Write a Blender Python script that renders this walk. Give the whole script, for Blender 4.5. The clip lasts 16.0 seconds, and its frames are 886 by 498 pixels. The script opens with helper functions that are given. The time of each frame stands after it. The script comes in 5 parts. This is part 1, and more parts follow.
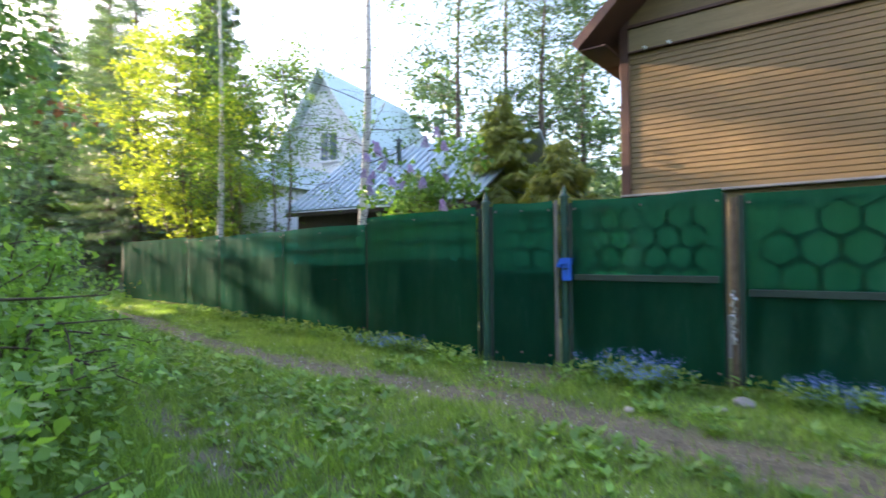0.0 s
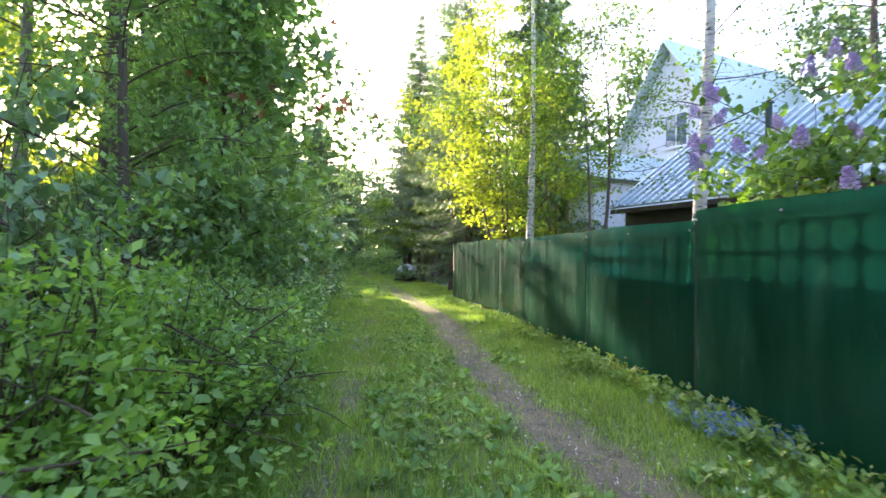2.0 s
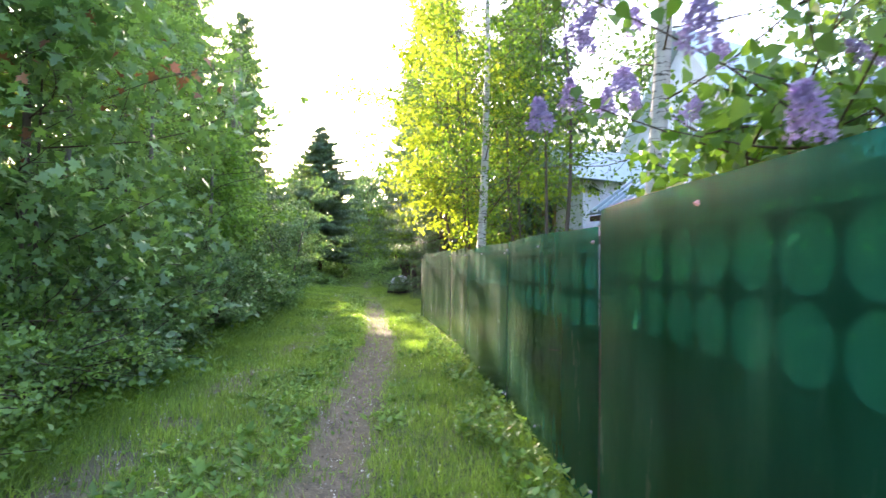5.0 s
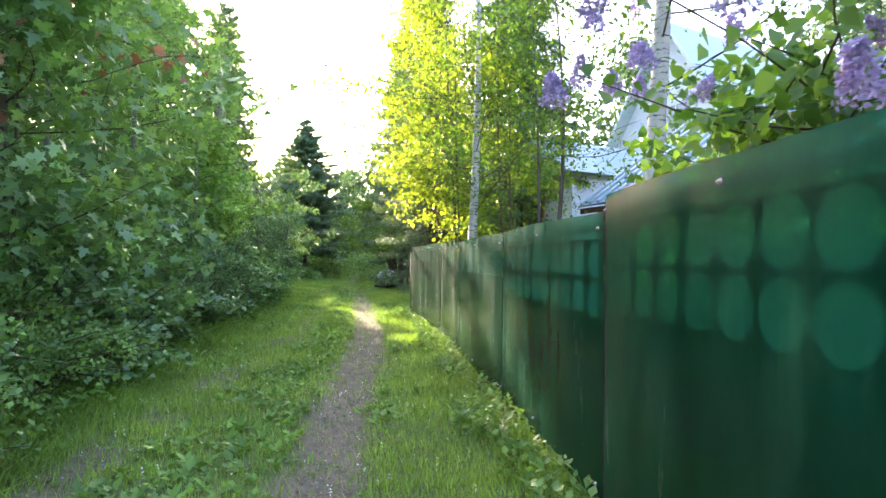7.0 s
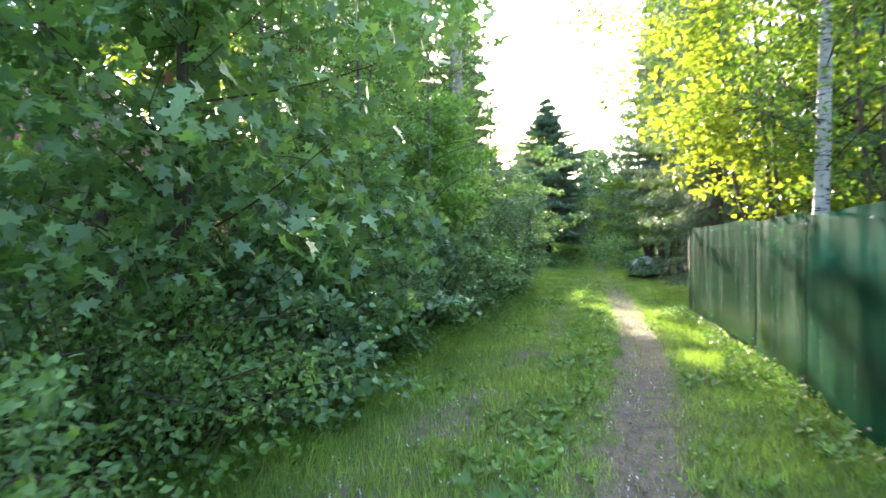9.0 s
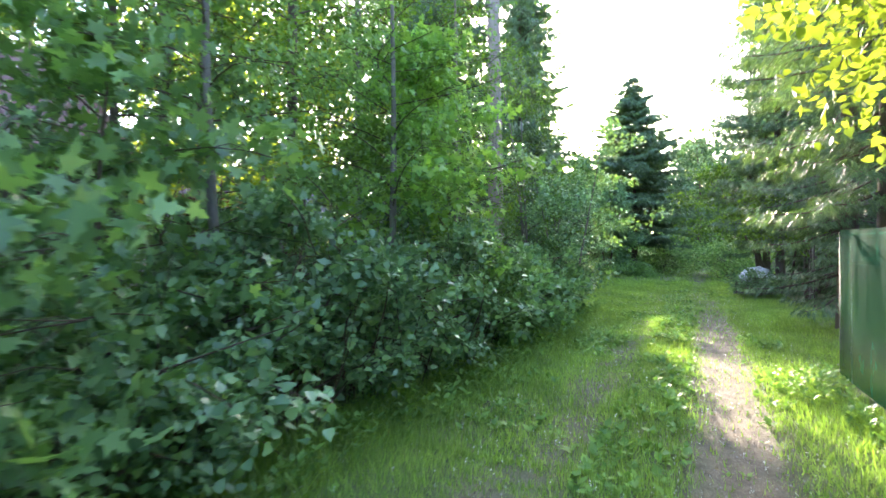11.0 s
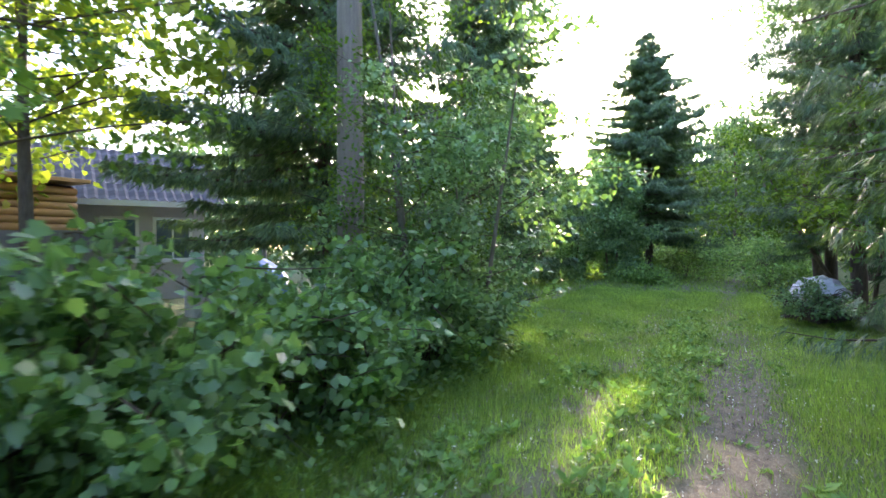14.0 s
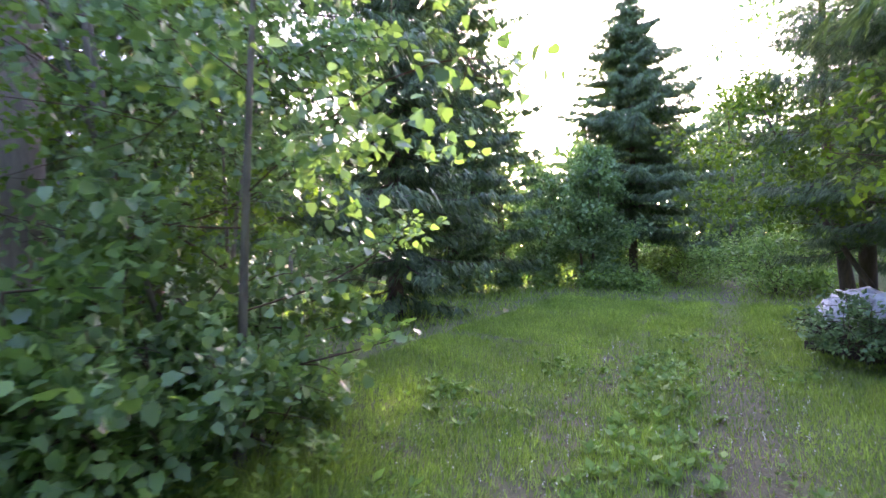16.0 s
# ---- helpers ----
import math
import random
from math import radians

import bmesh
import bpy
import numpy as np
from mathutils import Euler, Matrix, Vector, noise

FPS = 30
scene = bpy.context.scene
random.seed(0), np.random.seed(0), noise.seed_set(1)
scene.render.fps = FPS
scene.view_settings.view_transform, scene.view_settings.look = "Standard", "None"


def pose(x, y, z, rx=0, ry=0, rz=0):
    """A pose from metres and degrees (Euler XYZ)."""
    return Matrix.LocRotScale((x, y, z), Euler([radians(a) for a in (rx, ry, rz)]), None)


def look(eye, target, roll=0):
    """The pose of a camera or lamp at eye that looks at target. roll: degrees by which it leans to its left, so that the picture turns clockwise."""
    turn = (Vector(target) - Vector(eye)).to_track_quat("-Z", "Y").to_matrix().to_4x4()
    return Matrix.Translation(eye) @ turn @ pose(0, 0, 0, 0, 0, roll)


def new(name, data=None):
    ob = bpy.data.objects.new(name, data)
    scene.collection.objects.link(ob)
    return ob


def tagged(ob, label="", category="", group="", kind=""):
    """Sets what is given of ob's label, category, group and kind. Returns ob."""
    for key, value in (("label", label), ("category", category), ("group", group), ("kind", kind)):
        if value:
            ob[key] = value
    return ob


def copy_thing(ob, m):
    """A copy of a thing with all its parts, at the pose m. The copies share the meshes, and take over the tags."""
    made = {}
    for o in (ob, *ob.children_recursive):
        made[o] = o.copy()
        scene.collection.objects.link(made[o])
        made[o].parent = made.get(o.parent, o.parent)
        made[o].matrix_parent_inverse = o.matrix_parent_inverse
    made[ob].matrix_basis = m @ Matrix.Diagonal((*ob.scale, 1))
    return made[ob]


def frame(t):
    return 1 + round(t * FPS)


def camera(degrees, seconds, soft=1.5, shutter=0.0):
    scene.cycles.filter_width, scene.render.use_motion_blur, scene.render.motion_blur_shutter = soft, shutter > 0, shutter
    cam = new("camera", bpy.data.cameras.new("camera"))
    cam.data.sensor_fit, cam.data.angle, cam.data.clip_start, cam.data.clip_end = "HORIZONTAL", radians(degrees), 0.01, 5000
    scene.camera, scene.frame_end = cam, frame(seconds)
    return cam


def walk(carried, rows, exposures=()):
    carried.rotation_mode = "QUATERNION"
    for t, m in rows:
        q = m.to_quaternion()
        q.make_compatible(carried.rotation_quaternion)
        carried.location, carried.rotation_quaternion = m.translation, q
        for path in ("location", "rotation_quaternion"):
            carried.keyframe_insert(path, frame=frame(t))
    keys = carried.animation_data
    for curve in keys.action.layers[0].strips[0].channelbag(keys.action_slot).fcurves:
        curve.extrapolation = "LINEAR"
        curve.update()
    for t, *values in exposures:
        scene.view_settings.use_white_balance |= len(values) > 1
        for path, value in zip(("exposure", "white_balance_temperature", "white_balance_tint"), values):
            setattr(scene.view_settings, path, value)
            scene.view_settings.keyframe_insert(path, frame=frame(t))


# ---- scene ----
cam = camera(78.9, 16.0, shutter=0.35)
PATH = [
    (0, (1.212, 0.309, 1.361), (0.954, 2.293, 1.385), -0.6),
    (0.5, (1.254, 0.99, 1.473), (0.564, 2.867, 1.501), -0.3),
    (1, (1.142, 1.696, 1.468), (0.135, 3.424, 1.497), 0.0),
    (1.1, (1.124, 1.838, 1.468), (0.077, 3.542, 1.494), 0.2),
    (1.5, (1.033, 2.336, 1.483), (-0.161, 3.94, 1.511), 0.3),
    (2, (0.823, 2.992, 1.502), (-0.563, 4.433, 1.523), 0.5),
    (2.5, (0.668, 3.513, 1.533), (-0.774, 4.898, 1.559), 0.7),
    (3, (0.531, 4.017, 1.573), (-0.986, 5.32, 1.602), 0.7),
    (3.5, (0.384, 4.555, 1.582), (-1.153, 5.834, 1.61), 0.8),
    (4, (0.424, 4.993, 1.588), (-1.118, 6.266, 1.627), 0.8),
    (4.5, (0.447, 5.511, 1.573), (-1.077, 6.805, 1.609), 0.7),
    (5, (0.672, 5.69, 1.624), (-0.795, 7.049, 1.677), 0.9),
    (5.2, (0.779, 5.719, 1.643), (-0.679, 7.087, 1.703), 1.0),
    (7.5, (0.25, 5.69, 1.55), (-1.178, 7.09, 1.58), 0.8),
    (8, (-0.35, 5.89, 1.543), (-1.965, 7.071, 1.55), 0.4),
    (10.3, (-3.874, 8.768, 1.739), (-5.842, 9.126, 1.725), -0.8),
    (10.5, (-4.294, 9.078, 1.75), (-6.264, 9.423, 1.736), -0.7),
    (11, (-5.152, 9.762, 1.719), (-7.125, 10.087, 1.711), -0.5),
    (11.5, (-6.146, 10.478, 1.695), (-8.128, 10.739, 1.69), -0.7),
    (12, (-7.027, 11.123, 1.667), (-9.014, 11.356, 1.666), -0.7),
    (12.5, (-7.917, 11.85, 1.665), (-9.911, 12.012, 1.661), -0.6),
    (13, (-8.849, 12.722, 1.695), (-10.843, 12.879, 1.69), -0.6),
    (13.5, (-9.811, 13.385, 1.666), (-11.803, 13.572, 1.661), -0.4),
    (14, (-10.74, 13.985, 1.628), (-12.729, 14.192, 1.621), -0.4),
    (14.5, (-11.64, 14.587, 1.599), (-13.63, 14.794, 1.591), -0.3),
    (15, (-12.618, 15.294, 1.61), (-14.607, 15.503, 1.605), -0.6),
    (15.5, (-13.503, 15.861, 1.618), (-15.491, 16.079, 1.611), -0.9),
    (16, (-14.32, 16.324, 1.637), (-16.308, 16.545, 1.629), -0.9),
]
walk(cam, [(t, look(eye, target, roll)) for t, eye, target, roll in PATH],
     exposures=((0, 3.04, 6600, 26), (2, 3.24, 6600, 29), (5, 3.4, 6600, 28), (8, 3.42, 6400, 25), (10.3, 3.65, 6000, 25), (13, 3.65, 6000, 25), (13.7, 3.5, 6050, 27), (14.1, 3.4, 6100, 31), (14.6, 3.72, 6150, 47), (15.2, 3.6, 6150, 49), (16, 3.55, 6100, 50)))

# ---- world, sun and exposure ----
SUN_AZ, SUN_EL = radians(70.6), radians(13.7)
sun_dir = Vector((-math.sin(SUN_AZ) * math.cos(SUN_EL), math.cos(SUN_AZ) * math.cos(SUN_EL), math.sin(SUN_EL)))
world = bpy.data.worlds.new("sky")
scene.world = world
world.use_nodes = True
wt = world.node_tree
sky = wt.nodes.new("ShaderNodeTexSky")
sky.sky_type = "NISHITA"
sky.sun_disc = False
sky.sun_elevation = SUN_EL
sky.sun_rotation = -SUN_AZ
sky.dust_density = 2.5
sky.ozone_density = 1.5
wt.links.new(sky.outputs[0], wt.nodes["Background"].inputs[0])
wt.nodes["Background"].inputs[1].default_value = 0.15
sun = new("sun", bpy.data.lights.new("sun", "SUN"))
sun.data.energy = 2.6
sun.data.angle = radians(0.6)
sun.data.color = (1.0, 0.86, 0.62)
sun.matrix_world = look((0, 0, 30), Vector((0, 0, 30)) - sun_dir)


# ---- materials ----
def nodes_of(name):
    m = bpy.data.materials.new(name)
    m.use_nodes = True
    t = m.node_tree
    return m, t, t.nodes["Principled BSDF"]


def ramp(t, fac, stops):
    r = t.nodes.new("ShaderNodeValToRGB")
    while len(r.color_ramp.elements) < len(stops):
        r.color_ramp.elements.new(0.5)
    for e, (p, c) in zip(r.color_ramp.elements, stops):
        e.position, e.color = p, (*c, 1)
    t.links.new(fac, r.inputs[0])
    return r.outputs[0]


def noise_tex(t, scale, detail=4, rough=0.6, coord="Object", stretch=(1, 1, 1)):
    c = t.nodes.new("ShaderNodeTexCoord")
    mp = t.nodes.new("ShaderNodeMapping")
    mp.inputs["Scale"].default_value = stretch
    n = t.nodes.new("ShaderNodeTexNoise")
    n.inputs["Scale"].default_value, n.inputs["Detail"].default_value, n.inputs["Roughness"].default_value = scale, detail, rough
    t.links.new(c.outputs[coord], mp.inputs[0])
    t.links.new(mp.outputs[0], n.inputs[0])
    return n.outputs[0]


def bump(t, fac, bs, strength, dist=0.02):
    b = t.nodes.new("ShaderNodeBump")
    b.inputs["Strength"].default_value, b.inputs["Distance"].default_value = strength, dist
    t.links.new(fac, b.inputs["Height"])
    t.links.new(b.outputs[0], bs.inputs["Normal"])


def mix_col(t, fac, a, b, mode="MIX"):
    m = t.nodes.new("ShaderNodeMix")
    m.data_type, m.blend_type = "RGBA", mode
    for sock, v in ((m.inputs[0], fac), (m.inputs[6], a), (m.inputs[7], b)):
        if hasattr(v, "links"):
            t.links.new(v, sock)
        elif isinstance(v, tuple):
            sock.default_value = (*v, 1)
        else:
            sock.default_value = v
    return m.outputs[2]


def surface(name, lo, hi, scale=8, rough=0.7, metal=0.0, bump_s=0.3, stretch=(1, 1, 1), fine=60, per_object=0.0, coord="Object"):
    """Two scales of grain between two colours, with fine relief."""
    m, t, b = nodes_of(name)
    big = noise_tex(t, scale, 5, 0.65, coord, stretch)
    small = noise_tex(t, fine, 3, 0.6, coord, stretch)
    both = t.nodes.new("ShaderNodeMath")
    both.operation = "MULTIPLY_ADD"
    both.inputs[1].default_value = 0.45
    t.links.new(small, both.inputs[0])
    half = t.nodes.new("ShaderNodeMath")
    half.operation = "MULTIPLY"
    half.inputs[1].default_value = 0.6
    t.links.new(big, half.inputs[0])
    t.links.new(half.outputs[0], both.inputs[2])
    col = ramp(t, both.outputs[0], [(0.3, lo), (0.72, hi)])
    if per_object:
        oi = t.nodes.new("ShaderNodeObjectInfo")
        hsv = t.nodes.new("ShaderNodeHueSaturation")
        mr = t.nodes.new("ShaderNodeMapRange")
        mr.inputs[3].default_value, mr.inputs[4].default_value = 1 - per_object, 1 + per_object
        t.links.new(oi.outputs["Random"], mr.inputs[0])
        t.links.new(mr.outputs[0], hsv.inputs["Value"])
        t.links.new(col, hsv.inputs["Color"])
        col = hsv.outputs[0]
    t.links.new(col, b.inputs["Base Color"])
    b.inputs["Roughness"].default_value, b.inputs["Metallic"].default_value = rough, metal
    if bump_s:
        bump(t, both.outputs[0], b, bump_s)
    return m


def leaf_mat(name, lo, hi, trans=0.4, rough=0.5, through_col=None, spec=0.35):
    """Leaves: each one its own shade, light comes through them."""
    m, t, b = nodes_of(name)
    g = t.nodes.new("ShaderNodeNewGeometry")
    mid = tuple((p + q) / 2 for p, q in zip(lo, hi))
    col = ramp(t, g.outputs["Random Per Island"], [(0.0, lo), (0.5, mid), (0.9, hi), (1.0, tuple(min(1, c * 1.25) for c in hi))])
    patch = noise_tex(t, 0.9, 2, 0.5, "Object")
    pr = ramp(t, patch, [(0.3, (0.72, 0.74, 0.72)), (0.7, (1.15, 1.12, 1.0))])
    col = mix_col(t, 1.0, col, pr, "MULTIPLY")
    t.links.new(col, b.inputs["Base Color"])
    b.inputs["Roughness"].default_value = rough
    b.inputs["Specular IOR Level"].default_value = spec
    tr = t.nodes.new("ShaderNodeBsdfTranslucent")
    tint = mix_col(t, 1.0, col, through_col or (1.5, 1.6, 0.55), "MULTIPLY")
    t.links.new(tint, tr.inputs[0])
    mx = t.nodes.new("ShaderNodeMixShader")
    mx.inputs[0].default_value = trans
    out = t.nodes["Material Output"]
    t.links.new(b.outputs[0], mx.inputs[1])
    t.links.new(tr.outputs[0], mx.inputs[2])
    t.links.new(mx.outputs[0], out.inputs[0])
    return m


LEAF_HEDGE = leaf_mat("leaf_hedge", (0.115, 0.225, 0.08), (0.26, 0.43, 0.15), rough=0.42, spec=0.5)
LEAF_DARK = leaf_mat("leaf_dark", (0.105, 0.22, 0.11), (0.24, 0.40, 0.18), rough=0.36, spec=0.7, trans=0.27)
LEAF_MAPLE = leaf_mat("leaf_maple", (0.11, 0.225, 0.10), (0.25, 0.42, 0.175), rough=0.38, spec=0.7)
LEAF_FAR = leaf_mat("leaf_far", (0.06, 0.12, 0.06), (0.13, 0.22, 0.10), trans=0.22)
# yellow of the low sun in the leaves, put into the base colour
LEAF_SUNLIT = leaf_mat("leaf_sunlit", (0.165, 0.24, 0.04), (0.34, 0.40, 0.065), trans=0.55)
LEAF_BIRCH = leaf_mat("leaf_birch", (0.07, 0.15, 0.03), (0.16, 0.27, 0.05), trans=0.45)
LEAF_LILAC = leaf_mat("leaf_lilac", (0.08, 0.18, 0.04), (0.18, 0.31, 0.085), trans=0.38)
LEAF_RED = leaf_mat("leaf_red", (0.24, 0.12, 0.07), (0.40, 0.20, 0.12), trans=0.4, through_col=(1.4, 0.9, 0.6))
NEEDLE = leaf_mat("needle", (0.07, 0.13, 0.075), (0.155, 0.25, 0.13), trans=0.25)
NEEDLE_GOLD = leaf_mat("needle_gold", (0.17, 0.21, 0.05), (0.32, 0.34, 0.085), trans=0.35)
GRASS = leaf_mat("grass", (0.14, 0.26, 0.065), (0.31, 0.46, 0.12), trans=0.42, rough=0.45, spec=0.5)
GRASS_DRY = leaf_mat("grass_dry", (0.16, 0.16, 0.06), (0.34, 0.30, 0.13), trans=0.25, through_col=(1.2, 1.1, 0.7))
LEAF_FRESH = leaf_mat("leaf_fresh", (0.14, 0.29, 0.075), (0.29, 0.48, 0.13), trans=0.45, rough=0.42, spec=0.5)
WEED = leaf_mat("weed", (0.11, 0.23, 0.055), (0.23, 0.40, 0.10), trans=0.35, spec=0.5)
LITTER = leaf_mat("litter", (0.09, 0.065, 0.04), (0.30, 0.23, 0.15), trans=0.1, through_col=(1.2, 1.0, 0.7))
PETAL_LILAC = leaf_mat("petal_lilac", (0.40, 0.30, 0.56), (0.62, 0.51, 0.76), trans=0.3, through_col=(1.1, 1.0, 1.2))
PETAL_BLUE = leaf_mat("petal_blue", (0.10, 0.22, 0.62), (0.22, 0.38, 0.80), trans=0.2, through_col=(1, 1, 1.1))
PETAL_WHITE = leaf_mat("petal_white", (0.62, 0.66, 0.64), (0.82, 0.84, 0.80), trans=0.2, through_col=(1, 1, 1))
BARK = surface("bark", (0.05, 0.035, 0.025), (0.17, 0.13, 0.10), 5, 0.9, 0, 0.8, (1, 1, 0.25), 30)
BARK_GREY = surface("bark_grey", (0.11, 0.10, 0.085), (0.25, 0.23, 0.20), 6, 0.9, 0, 0.6, (1, 1, 0.3), 35)
TWIG = surface("twig", (0.05, 0.035, 0.02), (0.13, 0.09, 0.06), 10, 0.9, 0, 0.2)


def birch_bark():
    m, t, b = nodes_of("birch_bark")
    base = ramp(t, noise_tex(t, 7, 4, 0.6), [(0.3, (0.42, 0.39, 0.34)), (0.7, (0.72, 0.69, 0.62))])
    marks = ramp(t, noise_tex(t, 5, 4, 0.7, "Object", (1.2, 1.2, 6)), [(0.54, (1, 1, 1)), (0.62, (0.10, 0.09, 0.08))])
    t.links.new(mix_col(t, 1.0, base, marks, "MULTIPLY"), b.inputs["Base Color"])
    b.inputs["Roughness"].default_value = 0.75
    bump(t, noise_tex(t, 12, 4, 0.6, "Object", (1, 1, 5)), b, 0.4)
    return m


BIRCH = birch_bark()
POLE_WOOD = surface("pole_wood", (0.16, 0.135, 0.11), (0.33, 0.28, 0.235), 4, 0.85, 0, 0.5, (6, 6, 0.4), 40)
STEEL_GREEN = surface("steel_green", (0.012, 0.055, 0.04), (0.03, 0.11, 0.075), 7, 0.45, 0.0, 0.2)
STEEL_DARK = surface("steel_dark", (0.010, 0.030, 0.022), (0.022, 0.055, 0.042), 7, 0.6, 0.0, 0.2)
STEEL_ZINC = surface("steel_zinc", (0.30, 0.31, 0.30), (0.52, 0.52, 0.50), 20, 0.4, 0.8, 0.2)
RUST = surface("rust", (0.08, 0.05, 0.035), (0.24, 0.17, 0.12), 14, 0.85, 0.2, 0.5)
BLUE_PLASTIC = surface("blue_plastic", (0.01, 0.10, 0.55), (0.03, 0.17, 0.75), 12, 0.35, 0, 0.1)
SIDING = surface("siding", (0.135, 0.080, 0.028), (0.245, 0.155, 0.056), 2.2, 0.55, 0, 0.25, (0.5, 4, 4), 40, 0.10)
SIDING_PALE = surface("siding_pale", (0.18, 0.125, 0.058), (0.30, 0.215, 0.105), 3, 0.7, 0, 0.3, (0.5, 4, 4), 40)
TRIM_BROWN = surface("trim_brown", (0.055, 0.022, 0.014), (0.12, 0.05, 0.03), 5, 0.6, 0, 0.3, (1, 1, 0.4))
FLASHING = surface("flashing", (0.22, 0.21, 0.20), (0.36, 0.35, 0.34), 6, 0.5, 0.4, 0.1)
WHITE_WALL = surface("white_wall", (0.62, 0.64, 0.66), (0.80, 0.81, 0.82), 3, 0.8, 0, 0.2)
GREY_WALL = surface("grey_wall", (0.40, 0.38, 0.40), (0.54, 0.51, 0.53), 3, 0.85, 0, 0.25, fine=45)
ROOF_BLUE = surface("roof_blue", (0.34, 0.45, 0.50), (0.54, 0.64, 0.68), 3, 0.34, 0.4, 0.15, (1, 1, 1))
ROOF_TILE = surface("roof_tile", (0.045, 0.043, 0.05), (0.09, 0.086, 0.098), 5, 0.75, 0, 0.2)
ROOF_SLATE = surface("roof_slate", (0.16, 0.16, 0.165), (0.30, 0.30, 0.30), 6, 0.9, 0, 0.4)
ROOF_PALE = surface("roof_pale", (0.34, 0.45, 0.44), (0.50, 0.60, 0.58), 6, 0.45, 0.2, 0.2)
WOOD_DARK = surface("wood_dark", (0.035, 0.025, 0.02), (0.10, 0.075, 0.06), 5, 0.85, 0, 0.5, (4, 4, 0.5))
WOOD_WARM = surface("wood_warm", (0.33, 0.19, 0.08), (0.52, 0.33, 0.15), 4, 0.7, 0, 0.4, (0.5, 4, 4), 40, 0.12)
WOOD_FRAME = surface("wood_frame", (0.26, 0.13, 0.06), (0.38, 0.21, 0.10), 5, 0.6, 0, 0.2)
PINK_WALL = surface("pink_wall", (0.30, 0.10, 0.10), (0.44, 0.17, 0.16), 2.5, 0.8, 0, 0.2)
GREY_BOARD = surface("grey_board", (0.13, 0.12, 0.115), (0.21, 0.20, 0.19), 3, 0.9, 0, 0.3, (1, 1, 0.4))
CONCRETE = surface("concrete", (0.25, 0.25, 0.25), (0.42, 0.42, 0.41), 4, 0.9, 0, 0.4)
STONE = surface("stone", (0.22, 0.20, 0.19), (0.46, 0.43, 0.41), 9, 0.9, 0, 0.4, per_object=0.2)
TARP_WHITE = surface("tarp_white", (0.55, 0.57, 0.62), (0.80, 0.81, 0.84), 7, 0.3, 0, 0.8)
TARP_BLUE = surface("tarp_blue", (0.08, 0.20, 0.50), (0.15, 0.32, 0.66), 6, 0.4, 0, 0.5)


def glass_mat():
    m, t, b = nodes_of("glass")
    b.inputs["Base Color"].default_value = (0.10, 0.14, 0.17, 1)
    b.inputs["Roughness"].default_value = 0.05
    b.inputs["Specular IOR Level"].default_value = 0.9
    return m


GLASS = glass_mat()


